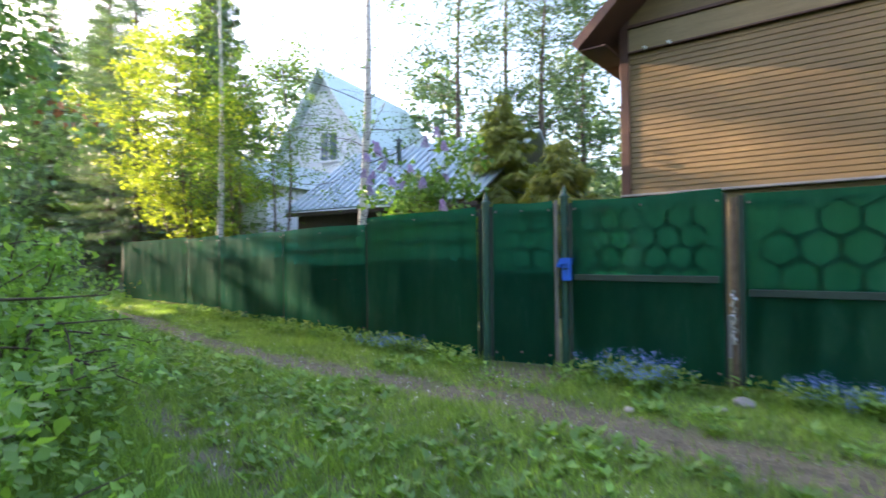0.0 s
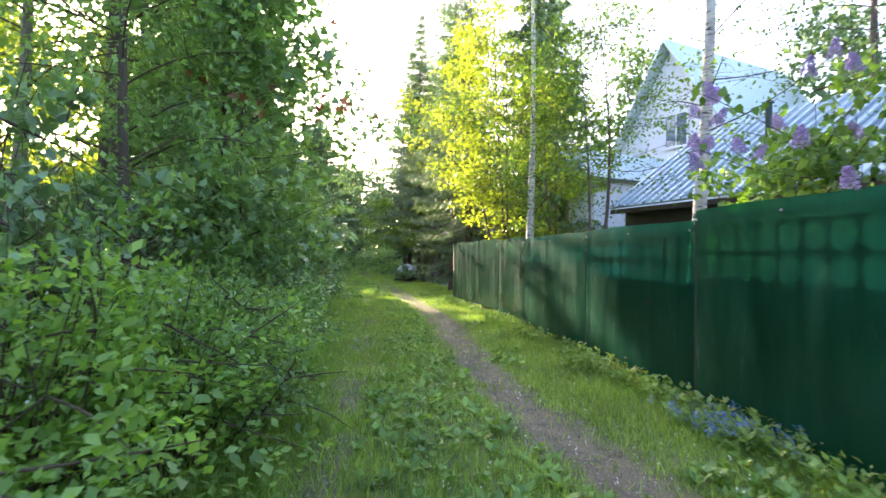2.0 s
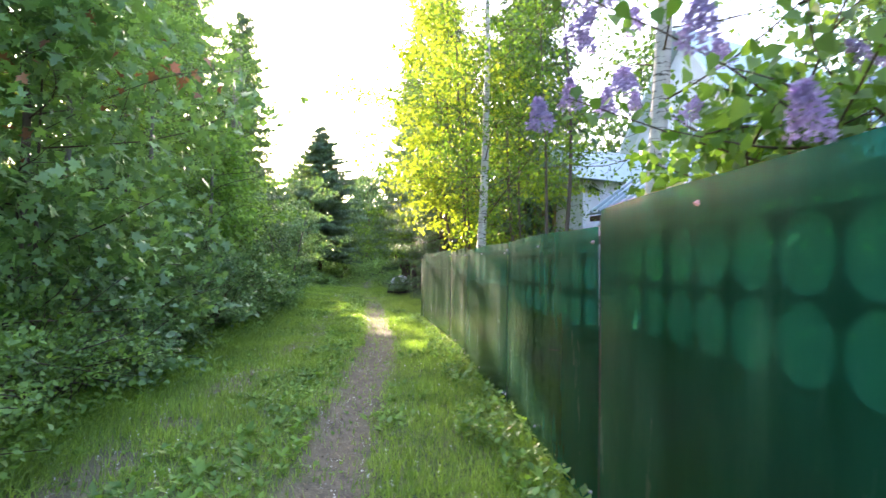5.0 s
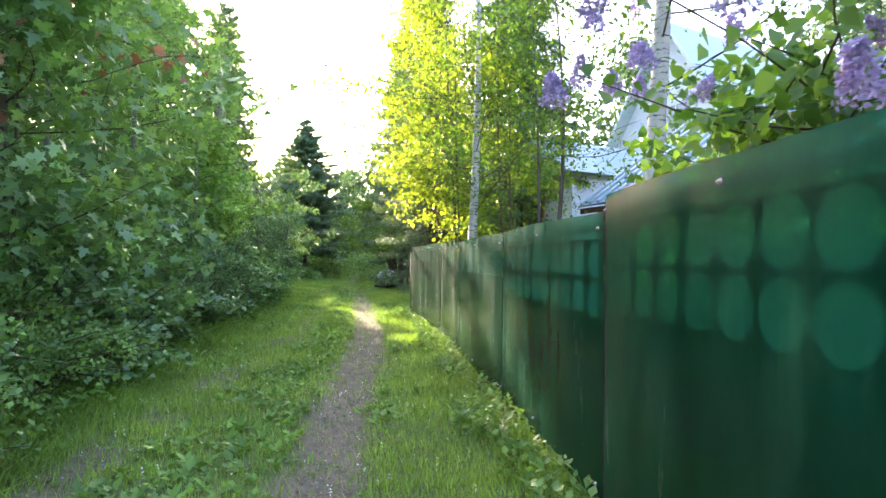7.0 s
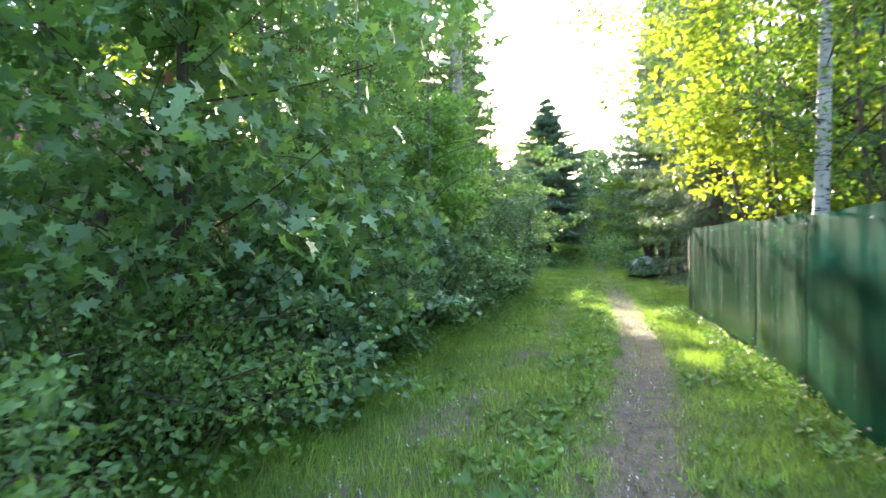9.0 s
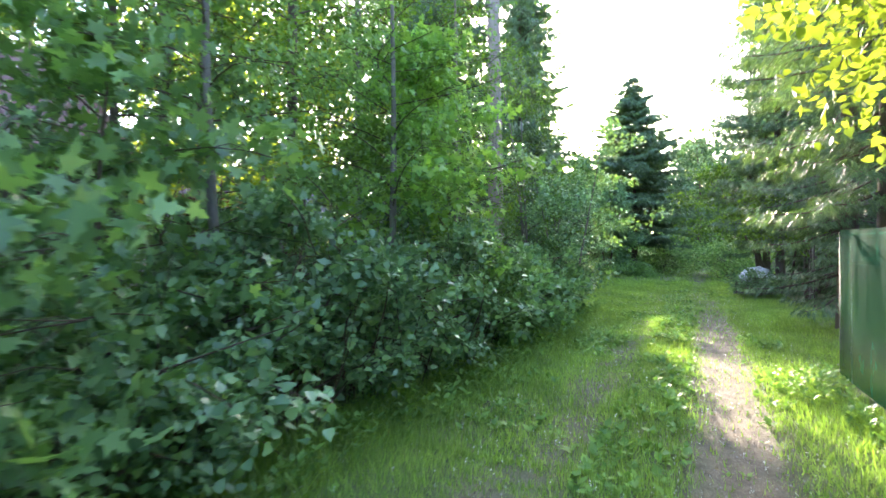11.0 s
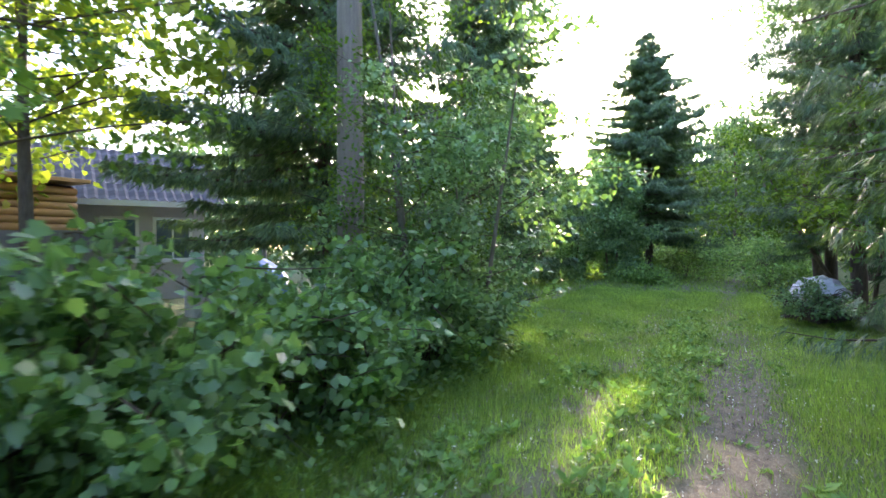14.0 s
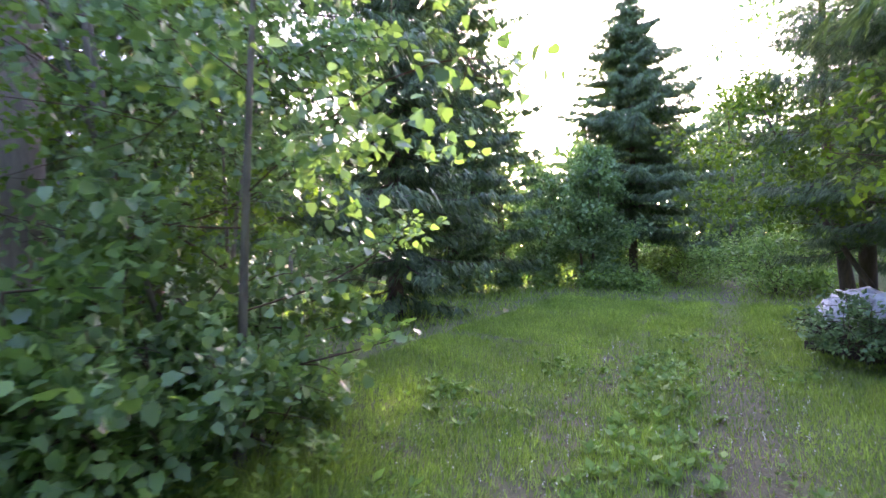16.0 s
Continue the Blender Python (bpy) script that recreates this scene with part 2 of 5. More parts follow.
def sheet_mat():
    """Translucent green plastic sheet, glossy, with vertical streaks in colour and roughness."""
    m, t, b = nodes_of("green_sheet")
    streak = noise_tex(t, 2.2, 5, 0.7, "Object", (2.2, 2.2, 0.3))
    blot = noise_tex(t, 1.6, 4, 0.6)
    c1 = ramp(t, streak, [(0.35, (0.004, 0.075, 0.044)), (0.7, (0.016, 0.17, 0.098))])
    c2 = ramp(t, blot, [(0.35, (0.75, 0.8, 0.8)), (0.7, (1.1, 1.1, 1.1))])
    col = mix_col(t, 1.0, c1, c2, "MULTIPLY")
    t.links.new(col, b.inputs["Base Color"])
    rr = t.nodes.new("ShaderNodeMapRange")
    rr.inputs[1].default_value, rr.inputs[2].default_value = 0.3, 0.75
    rr.inputs[3].default_value, rr.inputs[4].default_value = 0.16, 0.30
    t.links.new(streak, rr.inputs[0])
    t.links.new(rr.outputs[0], b.inputs["Roughness"])
    b.inputs["Specular IOR Level"].default_value = 0.0
    bump(t, noise_tex(t, 1.3, 2, 0.5, "Object", (0.8, 0.8, 0.5)), b, 0.22, 0.06)
    tr = t.nodes.new("ShaderNodeBsdfTranslucent")
    tr.inputs[0].default_value = (0.008, 0.30, 0.16, 1)
    cl = t.nodes.new("ShaderNodeBsdfTransparent")
    cl.inputs[0].default_value = (0.04, 0.58, 0.34, 1)
    gl = t.nodes.new("ShaderNodeBsdfGlossy")
    t.links.new(rr.outputs[0], gl.inputs["Roughness"])
    t.links.new(b.inputs["Normal"].links[0].from_socket, gl.inputs["Normal"])
    fr = t.nodes.new("ShaderNodeFresnel")
    fr.inputs[0].default_value = 1.27
    m1, m2, m3 = (t.nodes.new("ShaderNodeMixShader") for _ in range(3))
    m1.inputs[0].default_value, m2.inputs[0].default_value = 0.42, 0.72
    t.links.new(tr.outputs[0], m1.inputs[1])
    t.links.new(cl.outputs[0], m1.inputs[2])
    t.links.new(b.outputs[0], m2.inputs[1])
    t.links.new(m1.outputs[0], m2.inputs[2])
    # pale green smears: scuffs, and sun glare put into the colour
    scuff_glare = t.nodes.new("ShaderNodeBsdfDiffuse")
    scuff_glare.inputs[0].default_value = (0.085, 0.27, 0.15, 1)
    smear = noise_tex(t, 2.2, 5, 0.7, "Object", (1.7, 1.7, 0.6))
    patch = noise_tex(t, 0.9, 2, 0.5)
    amount = mix_col(t, 1.0, ramp(t, smear, [(0.47, (0, 0, 0)), (0.76, (0.30, 0.30, 0.30))]), ramp(t, patch, [(0.38, (0.1, 0.1, 0.1)), (0.62, (1, 1, 1))]), "MULTIPLY")
    m4 = t.nodes.new("ShaderNodeMixShader")
    t.links.new(amount, m4.inputs[0])
    t.links.new(m2.outputs[0], m4.inputs[1])
    t.links.new(scuff_glare.outputs[0], m4.inputs[2])
    t.links.new(fr.outputs[0], m3.inputs[0])
    t.links.new(m4.outputs[0], m3.inputs[1])
    t.links.new(gl.outputs[0], m3.inputs[2])
    t.links.new(m3.outputs[0], t.nodes["Material Output"].inputs[0])
    return m


SHEET = sheet_mat()


def ground_mat():
    m, t, b = nodes_of("ground_soil")
    a = t.nodes.new("ShaderNodeAttribute")
    a.attribute_name = "worn"
    n1, n2 = noise_tex(t, 3.5, 5, 0.7), noise_tex(t, 55, 4, 0.7)
    green = ramp(t, n1, [(0.3, (0.075, 0.105, 0.035)), (0.6, (0.145, 0.175, 0.06)), (0.75, (0.22, 0.20, 0.10))])
    soil = ramp(t, n2, [(0.3, (0.078, 0.066, 0.046)), (0.55, (0.19, 0.164, 0.118)), (0.75, (0.38, 0.34, 0.262))])
    tint = ramp(t, noise_tex(t, 6, 5, 0.75), [(0.35, (0.55, 0.53, 0.5)), (0.5, (0.95, 0.93, 0.88)), (0.7, (1.25, 1.18, 1.05))])
    soil = mix_col(t, 1.0, soil, tint, "MULTIPLY")
    t.links.new(mix_col(t, a.outputs["Fac"], green, soil), b.inputs["Base Color"])
    b.inputs["Roughness"].default_value = 0.95
    bump(t, n2, b, 0.7, 0.02)
    return m


GROUND = ground_mat()


# ---- mesh helpers ----
def mesh_np(name, V, F, smooth=False):
    V, F = np.asarray(V, dtype=np.float32), np.asarray(F, dtype=np.int32)
    me = bpy.data.meshes.new(name)
    me.vertices.add(len(V))
    me.vertices.foreach_set("co", V.ravel())
    me.loops.add(F.size)
    me.loops.foreach_set("vertex_index", F.ravel())
    me.polygons.add(len(F))
    me.polygons.foreach_set("loop_start", np.arange(0, F.size, F.shape[1], dtype=np.int32))
    if smooth:
        me.polygons.foreach_set("use_smooth", np.ones(len(F), dtype=bool))
    me.update(calc_edges=True)
    return me


def part_np(name, V, F, material, parent, label="", smooth=False):
    ob = new(name, mesh_np(name, V, F, smooth))
    ob.data.materials.append(material)
    ob.parent = parent
    return tagged(ob, label)


def part(name, bm, material, parent, label="", at=None):
    me = bpy.data.meshes.new(name)
    bm.to_mesh(me)
    bm.free()
    me.materials.append(material)
    ob = new(name, me)
    ob.parent = parent
    if at is not None:
        ob.matrix_local = at
    return tagged(ob, label)


def thing(name, m, label, category, group="", kind=""):
    ob = new(name)
    ob.empty_display_size = 0.2
    ob.matrix_world = m
    return tagged(ob, label, category, group, kind)


def boxes(*specs, bevel=0.006):
    """Bevelled boxes (x0, x1, y0, y1, z0, z1) in one bmesh."""
    bm = bmesh.new()
    for x0, x1, y0, y1, z0, z1 in specs:
        bmesh.ops.create_cube(bm, size=1, matrix=Matrix.LocRotScale(((x0 + x1) / 2, (y0 + y1) / 2, (z0 + z1) / 2), None, (x1 - x0, y1 - y0, z1 - z0)))
    if bevel:
        bmesh.ops.bevel(bm, geom=bm.edges[:], offset=bevel, segments=1, affect="EDGES")
    return bm


def cone(r1, r2, z0, z1, sides=12, bm=None, at=(0, 0)):
    bm = bm or bmesh.new()
    bmesh.ops.create_cone(bm, cap_ends=True, segments=sides, radius1=r1, radius2=r2, depth=z1 - z0, matrix=Matrix.Translation((at[0], at[1], (z0 + z1) / 2)))
    return bm


def prism(outline, y0, y1):
    """A solid from an outline in the x, z plane, from y0 to y1."""
    bm = bmesh.new()
    a = [bm.verts.new((x, y0, z)) for x, z in outline]
    b = [bm.verts.new((x, y1, z)) for x, z in outline]
    n = len(outline)
    bm.faces.new(a)
    bm.faces.new(b[::-1])
    for i in range(n):
        bm.faces.new((a[i], b[i], b[(i + 1) % n], a[(i + 1) % n]))
    bmesh.ops.recalc_face_normals(bm, faces=bm.faces[:])
    return bm


def unit(a):
    return a / np.maximum(np.linalg.norm(a, axis=-1, keepdims=True), 1e-9)


def tubes(paths, sides=6):
    """Tapered tubes along (points, radii) paths: vertices and quads."""
    V, F, base = [], [], 0
    ang = np.linspace(0, 2 * np.pi, sides, endpoint=False)
    for pts, rad in paths:
        pts, rad = np.asarray(pts, float), np.asarray(rad, float)
        tan = unit(np.gradient(pts, axis=0))
        ref = np.where(np.abs(tan[:, 2:3]) > 0.9, np.array([[1.0, 0, 0]]), np.array([[0, 0, 1.0]]))
        u = unit(np.cross(tan, ref))
        v = np.cross(tan, u)
        ring = pts[:, None] + rad[:, None, None] * (np.cos(ang)[None, :, None] * u[:, None] + np.sin(ang)[None, :, None] * v[:, None])
        V.append(ring.reshape(-1, 3))
        k = np.arange(len(pts) - 1)[:, None] * sides + base
        j = np.arange(sides)[None]
        jn = (j + 1) % sides
        F.append(np.stack([k + j, k + jn, k + sides + jn, k + sides + j], -1).reshape(-1, 4))
        base += len(pts) * sides
    return np.concatenate(V), np.concatenate(F)


OVAL = (np.array([(0, 0, 0), (0.42, 0.30, 0.07), (1, 0, -0.04), (0.42, -0.30, 0.07)]), np.array([(0, 2, 1), (0, 3, 2)]))
HEART = (np.array([(0, 0, 0), (0.05, 0.32, 0.05), (0.45, 0.36, 0.07), (1, 0, -0.08), (0.45, -0.36, 0.07), (0.05, -0.32, 0.05)]),
         np.array([(0, 2, 1), (0, 3, 2), (0, 4, 3), (0, 5, 4)]))
def _lobed(half):
    pts = [(x, y, 0.12 * abs(y) - 0.06 * x * x) for x, y in half] + [(x, -y, 0.12 * abs(y) - 0.06 * x * x) for x, y in half[-2:0:-1]]
    return np.array([(0.35, 0, 0)] + pts), np.array([(0, i + 1, (i + 1) % len(pts) + 1) for i in range(len(pts))])


MAPLE = _lobed([(0, 0), (-0.10, 0.10), (-0.16, 0.34), (0.07, 0.25), (0.16, 0.36), (0.36, 0.60), (0.38, 0.26), (0.46, 0.15), (0.66, 0.25), (0.74, 0.12), (1.0, 0.0)])
LOBED = _lobed([(0, 0), (-0.08, 0.22), (0.05, 0.40), (0.24, 0.36), (0.46, 0.46), (0.60, 0.29), (0.80, 0.20), (1.0, 0.0)])


def _slivers(spec):
    v, f = [], []
    for (x0, y0, x1, y1, w) in spec:
        dx, dy = x1 - x0, y1 - y0
        n = math.hypot(dx, dy)
        k = len(v)
        v += [(x0 - dy / n * w, y0 + dx / n * w, -0.22 * x0 * x0), (x0 + dy / n * w, y0 - dx / n * w, -0.22 * x0 * x0), (x1, y1, -0.22 * x1 * x1 - 0.3 * abs(y1))]
        f.append((k, k + 1, k + 2))
    return np.array(v), np.array(f)


SPRAY_FINE = _slivers([(0, 0, 1.1, 0, 0.045), (0.15, 0, 0.75, 0.30, 0.04), (0.2, 0, 0.8, -0.30, 0.04), (0.5, 0, 0.95, 0.2, 0.035)])
SPRAY = _slivers([(0, 0, 1.1, 0, 0.085), (0.15, 0, 0.75, 0.30, 0.075), (0.2, 0, 0.8, -0.30, 0.075)])


def leaves(P, A, N, S, shape):
    """Vertices and triangles of leaves at P, pointing along A, facing N, S long."""
    tv, tf = shape
    X = unit(A)
    Y = unit(np.cross(N, X))
    Z = np.cross(X, Y)
    S = np.asarray(S, float).reshape(-1, 1)
    V = P[:, None] + S[:, None] * (tv[None, :, 0:1] * X[:, None] + tv[None, :, 1:2] * Y[:, None] + tv[None, :, 2:3] * Z[:, None])
    F = tf[None] + (np.arange(len(P)) * len(tv))[:, None, None]
    return V.reshape(-1, 3), F.reshape(-1, 3)


def sway(rng, a, b, n, bend, droop=0.0):
    """A gently bent line from a to b."""
    s = np.linspace(0, 1, n)[:, None]
    off = rng.normal(0, bend, 3)
    line = a + (b - a) * s + off * (np.sin(np.pi * s))
    line[:, 2] -= droop * s[:, 0] ** 2
    return line


def deciduous(name, base, height, crown_r, crown_z0, n_leaves, leaf, shape, trunk_r, leaf_m, bark_m, seed, label, limbs=26, lean=(0, 0), category="tree", group="",
              up=0.45, clump=0.22, squash=1.0, stems=1, upright=0.5, sides=8, twigs=True, limb_k=0.3):
    """A tree: swaying tapered trunk, limbs with twigs, leaves round the twigs."""
    rng = np.random.default_rng(seed)
    root = thing(name, Matrix.Translation(base), label, category, group)
    trunks, branches, ends = [], [], []
    for st in range(stems):
        spread = np.array([rng.normal(0, 0.16 * crown_r), rng.normal(0, 0.16 * crown_r), 0]) * (stems > 1)
        top = np.array([lean[0] * height, lean[1] * height, height * (1 if st == 0 else rng.uniform(0.7, 0.95))]) + spread * 3
        tl = sway(rng, np.array([0, 0, -0.15]) + spread * 0.3, top, 12, 0.02 * height)
        tr = trunk_r * (1 - np.linspace(0, 1, 12) ** 1.1 * 0.93) * (1 if st == 0 else 0.8)
        tr[0] *= 1.3
        trunks.append((tl, tr))
        for i in range(limbs // stems):
            f = (i + rng.uniform(0, 1)) / (limbs // stems)
            z = crown_z0 + (height * 0.97 - crown_z0) * f
            s = z / top[2]
            if s >= 0.99:
                continue
            o = np.array([np.interp(s, np.linspace(0, 1, 12), tl[:, c]) for c in range(3)])
            reach = crown_r * (math.sin(math.pi * min(1, 0.22 + 0.78 * f)) ** 0.7 * rng.uniform(0.55, 1.15) + 0.12)
            a = i * 2.4 + rng.uniform(-0.5, 0.5)
            rise = reach * up * rng.uniform(0.4, 1.4)
            e = o + np.array([math.cos(a) * reach, math.sin(a) * reach * squash, rise])
            bl = sway(rng, o, e, 6, 0.07 * reach, 0.12 * reach)
            r0 = max(0.005, limb_k * float(np.interp(s, np.linspace(0, 1, 12), tr)))
            branches.append((bl, np.linspace(r0, 0.004, 6)))
            for k in range(7):
                q = rng.uniform(0.25, 1.0)
                p = np.array([np.interp(q, np.linspace(0, 1, 6), bl[:, c]) for c in range(3)])
                d = rng.normal(0, 1, 3) * np.array([1, 1, 0.6])
                w = p + d * reach * 0.22 * rng.uniform(0.5, 1.3)
                tw = sway(rng, p, w, 4, 0.03 * reach, 0.05 * reach)
                branches.append((tw, np.linspace(max(0.004, r0 * 0.25), 0.002, 4)))
                ends.append(tw)
    V, F = tubes(trunks, sides)
    part_np("trunk", V, F, bark_m, root, smooth=True)
    V, F = tubes(branches, 3)
    if twigs:
        part_np("branchwork", V, F, TWIG, root)
    ends = np.array(ends)
    knots = max(20, n_leaves // 22)
    pick = rng.integers(0, len(ends), knots)
    s = rng.uniform(0.1, 1.15, (knots, 1))
    C = ends[pick, 0] + (ends[pick, -1] - ends[pick, 0]) * s + rng.normal(0, clump * 0.7, (knots, 3))
    P = C[rng.integers(0, knots, n_leaves)] + rng.normal(0, clump * 0.75, (n_leaves, 3)) * np.array([1, 1, 0.55])
    A = rng.normal(0, 1, (n_leaves, 3)) + np.array([0, 0, -0.35]) + unit(P * np.array([1, 1, 0])) * 0.5
    N = rng.normal(0, 0.6, (n_leaves, 3)) + np.array([0, 0, upright + 0.3])
    V, F = leaves(P, A, N, leaf * rng.uniform(0.55, 1.2, n_leaves), shape)
    part_np("crown", V, F, leaf_m, root)
    return root


def conifer(name, base, height, radius, z0, seed, label, needles=NEEDLE, density=1.0, droop=0.35, trunk_r=None, dead=0, power=0.8, spray=0.30, group=""):
    """A spruce: whorls of drooping boughs that carry hanging sprays of needles."""
    rng = np.random.default_rng(seed)
    root = thing(name, Matrix.Translation(base), label, "tree", group)
    trunk_r = trunk_r or height * 0.014
    tl = sway(rng, np.array([0, 0, -0.15]), np.array([0, 0, height]), 12, 0.006 * height)
    V, F = tubes([(tl, trunk_r * (1 - np.linspace(0, 1, 12) * 0.96))], 8)
    part_np("trunk", V, F, BARK, root, smooth=True)
    boughs, P, A, S = [], [], [], []
    z, k = z0, 0
    while z < height * 0.985:
        f = (z - z0) / (height - z0)
        n = 6 if f < 0.8 else 5
        for i in range(n):
            a = k * 1.1 + i * 2 * math.pi / n + rng.uniform(-0.35, 0.35)
            reach = radius * ((1 - f) ** power) * rng.uniform(0.5, 1.15) * (0.75 + 0.25 * min(1, f * 6)) + 0.10
            d = np.array([math.cos(a), math.sin(a), 0])
            s = np.linspace(0, 1, 6)[:, None]
            line = np.array([0, 0, z + rng.uniform(-0.3, 0.3) * (1 - 0.7 * f)]) + d * reach * s
            line[:, 2] += reach * (0.25 * f - droop * (1 - f) * s[:, 0] + (droop * 0.55) * s[:, 0] ** 3)
            boughs.append((line, np.linspace(0.008 + 0.012 * reach, 0.003, 6)))
            m = max(8, int(reach * 74 * density))
            q = rng.uniform(0.12, 1.0, m)
            p = np.stack([np.interp(q, s[:, 0], line[:, c]) for c in range(3)], -1)
            side = np.cross(d, [0, 0, 1]) * rng.choice([-1, 1], m)[:, None]
            p = p + side * (rng.uniform(0, 0.30, m) * reach * (1.1 - q))[:, None] + rng.normal(0, 0.04, (m, 3))
            P.append(p)
            A.append(d * rng.uniform(0.3, 1.0, (m, 1)) + side * rng.uniform(0.2, 1.0, (m, 1)) + np.array([0, 0, -1]) * rng.uniform(0.1, 1.1, (m, 1)))
            S.append(spray * rng.uniform(0.6, 1.25, m) * (0.65 + 0.35 * min(1, reach)))
        z += max(0.16, (0.34 - 0.16 * f) * (height / 10) ** 0.5)
        k += 1
    V, F = tubes(boughs, 3)
    part_np("branchwork", V, F, BARK, root)
    P, A, S = np.concatenate(P), np.concatenate(A), np.concatenate(S)
    N = np.array([0, 0, 1.0]) + rng.normal(0, 0.45, P.shape)
    V, F = leaves(P, A, N, S, SPRAY_FINE if spray < 0.2 else SPRAY)
    part_np("crown", V, F, needles, root)
    return root


def shrub(name, base, rx, ry, height, n_leaves, leaf, shape, leaf_m, seed, label, yaw=0.0, group="", stems=26, clump=0.10, category="shrub", keep=None, foot=0.0):
    """A shrub: many stems that fan out from its foot, leaves along them."""
    rng = np.random.default_rng(seed)
    root = thing(name, Matrix.Translation(base) @ Matrix.Rotation(yaw, 4, "Z"), label, category, group)
    lines = []
    for i in range(stems):
        a, r = rng.uniform(0, 2 * math.pi), math.sqrt(rng.uniform(0.02, 1))
        h = height * (1 - 0.45 * r ** 2.2) * rng.uniform(0.72, 1.12)
        e = np.array([math.cos(a) * rx * r, math.sin(a) * ry * r, h])
        o = np.array([e[0] * 0.35 + rng.normal(0, 0.08), e[1] * 0.35 + rng.normal(0, 0.08), -0.05])
        ln = sway(rng, o, e, 7, 0.06 * height, 0.12 * r * height)
        lines.append(ln)
    for i in range(stems * 3):
        ln = lines[rng.integers(0, stems)]
        j = rng.integers(2, 7)
        d = rng.normal(0, 1, 3) * np.array([rx, ry, 0.45 * height]) * 0.33 + np.array([ln[j][0], ln[j][1], 0]) * 0.25
        e = ln[j] + d
        e[2] = max(0.1, e[2])
        lines.append(sway(rng, ln[j], e, 7, 0.02, 0.04))
    V, F = tubes([(ln[::2], np.linspace(0.010, 0.003, 4)) for ln in lines], 3)
    part_np("stemwork", V, F, TWIG, root)
    L = np.array(lines)
    knots = max(20, n_leaves // 34)
    pick = rng.integers(0, len(L), knots)
    s = np.clip(rng.beta(2.6, 0.9, knots), 0, 0.999) * 6
    j = s.astype(int)
    fr = (s - j)[:, None]
    C = L[pick, j] * (1 - fr) + L[pick, np.minimum(j + 1, 6)] * fr + rng.normal(0, 0.05, (knots, 3))
    P = C[rng.integers(0, knots, n_leaves)] + rng.normal(0, clump, (n_leaves, 3)) * np.array([1, 1, 0.6])
    P[:, 2] = np.maximum(P[:, 2], 0.04)
    if foot:
        P = P[(P[:, 2] > foot * rng.uniform(0.3, 1.15, n_leaves)) | (rng.uniform(0, 1, n_leaves) < 0.12)]
        n_leaves = len(P)
    if keep is not None:
        P = P[keep(P)]
        n_leaves = len(P)
    A = unit(P * np.array([1, 1, 0.4])) * 0.7 + rng.normal(0, 0.8, (n_leaves, 3))
    N = rng.normal(0, 0.5, (n_leaves, 3)) + np.array([0, 0, 0.9]) + unit(P * np.array([1, 1, 0])) * 0.35
    V, F = leaves(P, A, N, leaf * rng.uniform(0.55, 1.25, n_leaves), shape)
    part_np("foliage", V, F, leaf_m, root)
    return root


# ---- the lane and its ground ----
TRACK = np.array([(9, -1.5), (6, 1.0), (3.1, 3.8), (1.15, 5.4), (-0.6, 6.35), (-2.7, 7.7), (-5, 9.55), (-8.3, 12.3), (-12, 14.85), (-14.9, 16.9), (-18.7, 19.4), (-21.5, 21.1), (-30, 27), (-45, 38), (-80, 62)], float)
HEDGE = np.array([(1.5, -1.5), (-0.4, 1.6), (-1.5, 3.2), (-2.6, 4.8), (-4.0, 5.75), (-5.5, 6.55), (-7.2, 7.8), (-9.2, 9.1), (-12, 11.4), (-14.2, 13.0), (-16.5, 14.4), (-18.3, 15.7)], float)
FENCE = np.array([(6.3, 4.3), (3.31, 5.76), (1.80, 6.62), (0.87, 6.96), (-1.08, 8.68), (-3.19, 10.3), (-6.97, 13.04), (-10.6, 15.39)], float)


def off_line(P, line):
    """Signed distance of plan points from a polyline (right of its course: plus) and the way along it."""
    best, sign, along, run = np.full(len(P), 1e9), np.ones(len(P)), np.zeros(len(P)), 0.0
    for a, b in zip(line[:-1], line[1:]):
        d = b - a
        L = np.hypot(*d)
        d = d / L
        s = np.clip((P - a) @ d, 0, L)
        v = P - a - s[:, None] * d
        r = np.hypot(v[:, 0], v[:, 1])
        better = r < best
        best = np.where(better, r, best)
        sign = np.where(better, np.sign(v[:, 0] * d[1] - v[:, 1] * d[0]), sign)
        along = np.where(better, run + s, along)
        run += L
    return best * sign, along


def lumps(P, scale, seed=0):
    """Cheap smooth noise in -1..1 on plan points."""
    x, y = P[:, 0] * scale + seed * 1.7, P[:, 1] * scale - seed * 2.3
    return (np.sin(x + 1.3 * np.sin(0.7 * y + seed)) + np.sin(1.31 * y + 1.1 * np.sin(0.9 * x + 2 * seed)) + np.sin(0.8 * (x + y) + np.sin(1.7 * x - y))) / 3


def smooth01(x, a, b):
    u = np.clip((x - a) / (b - a), 0, 1)
    return u * u * (3 - 2 * u)


def second_track(P):
    """How far the second wheel track runs beside the first: wider apart by the gate."""
    return np.interp(P[:, 0], [-9.0, -4.3, -0.8], [1.4, 1.7, 2.35])


def height_at(P):
    d, _ = off_line(P, TRACK)
    z = 0.025 * lumps(P, 1.1, 1) + 0.012 * lumps(P, 4.3, 2)
    z -= 0.035 * np.exp(-(d / 0.28) ** 2) + 0.02 * np.exp(-((d + second_track(P)) / 0.3) ** 2)
    z += 0.30 * smooth01(d, 1.6, 4.0) * smooth01(-P[:, 0], 9, 13)
    z += 0.10 * smooth01(-d, 2.6, 4.2)
    return z


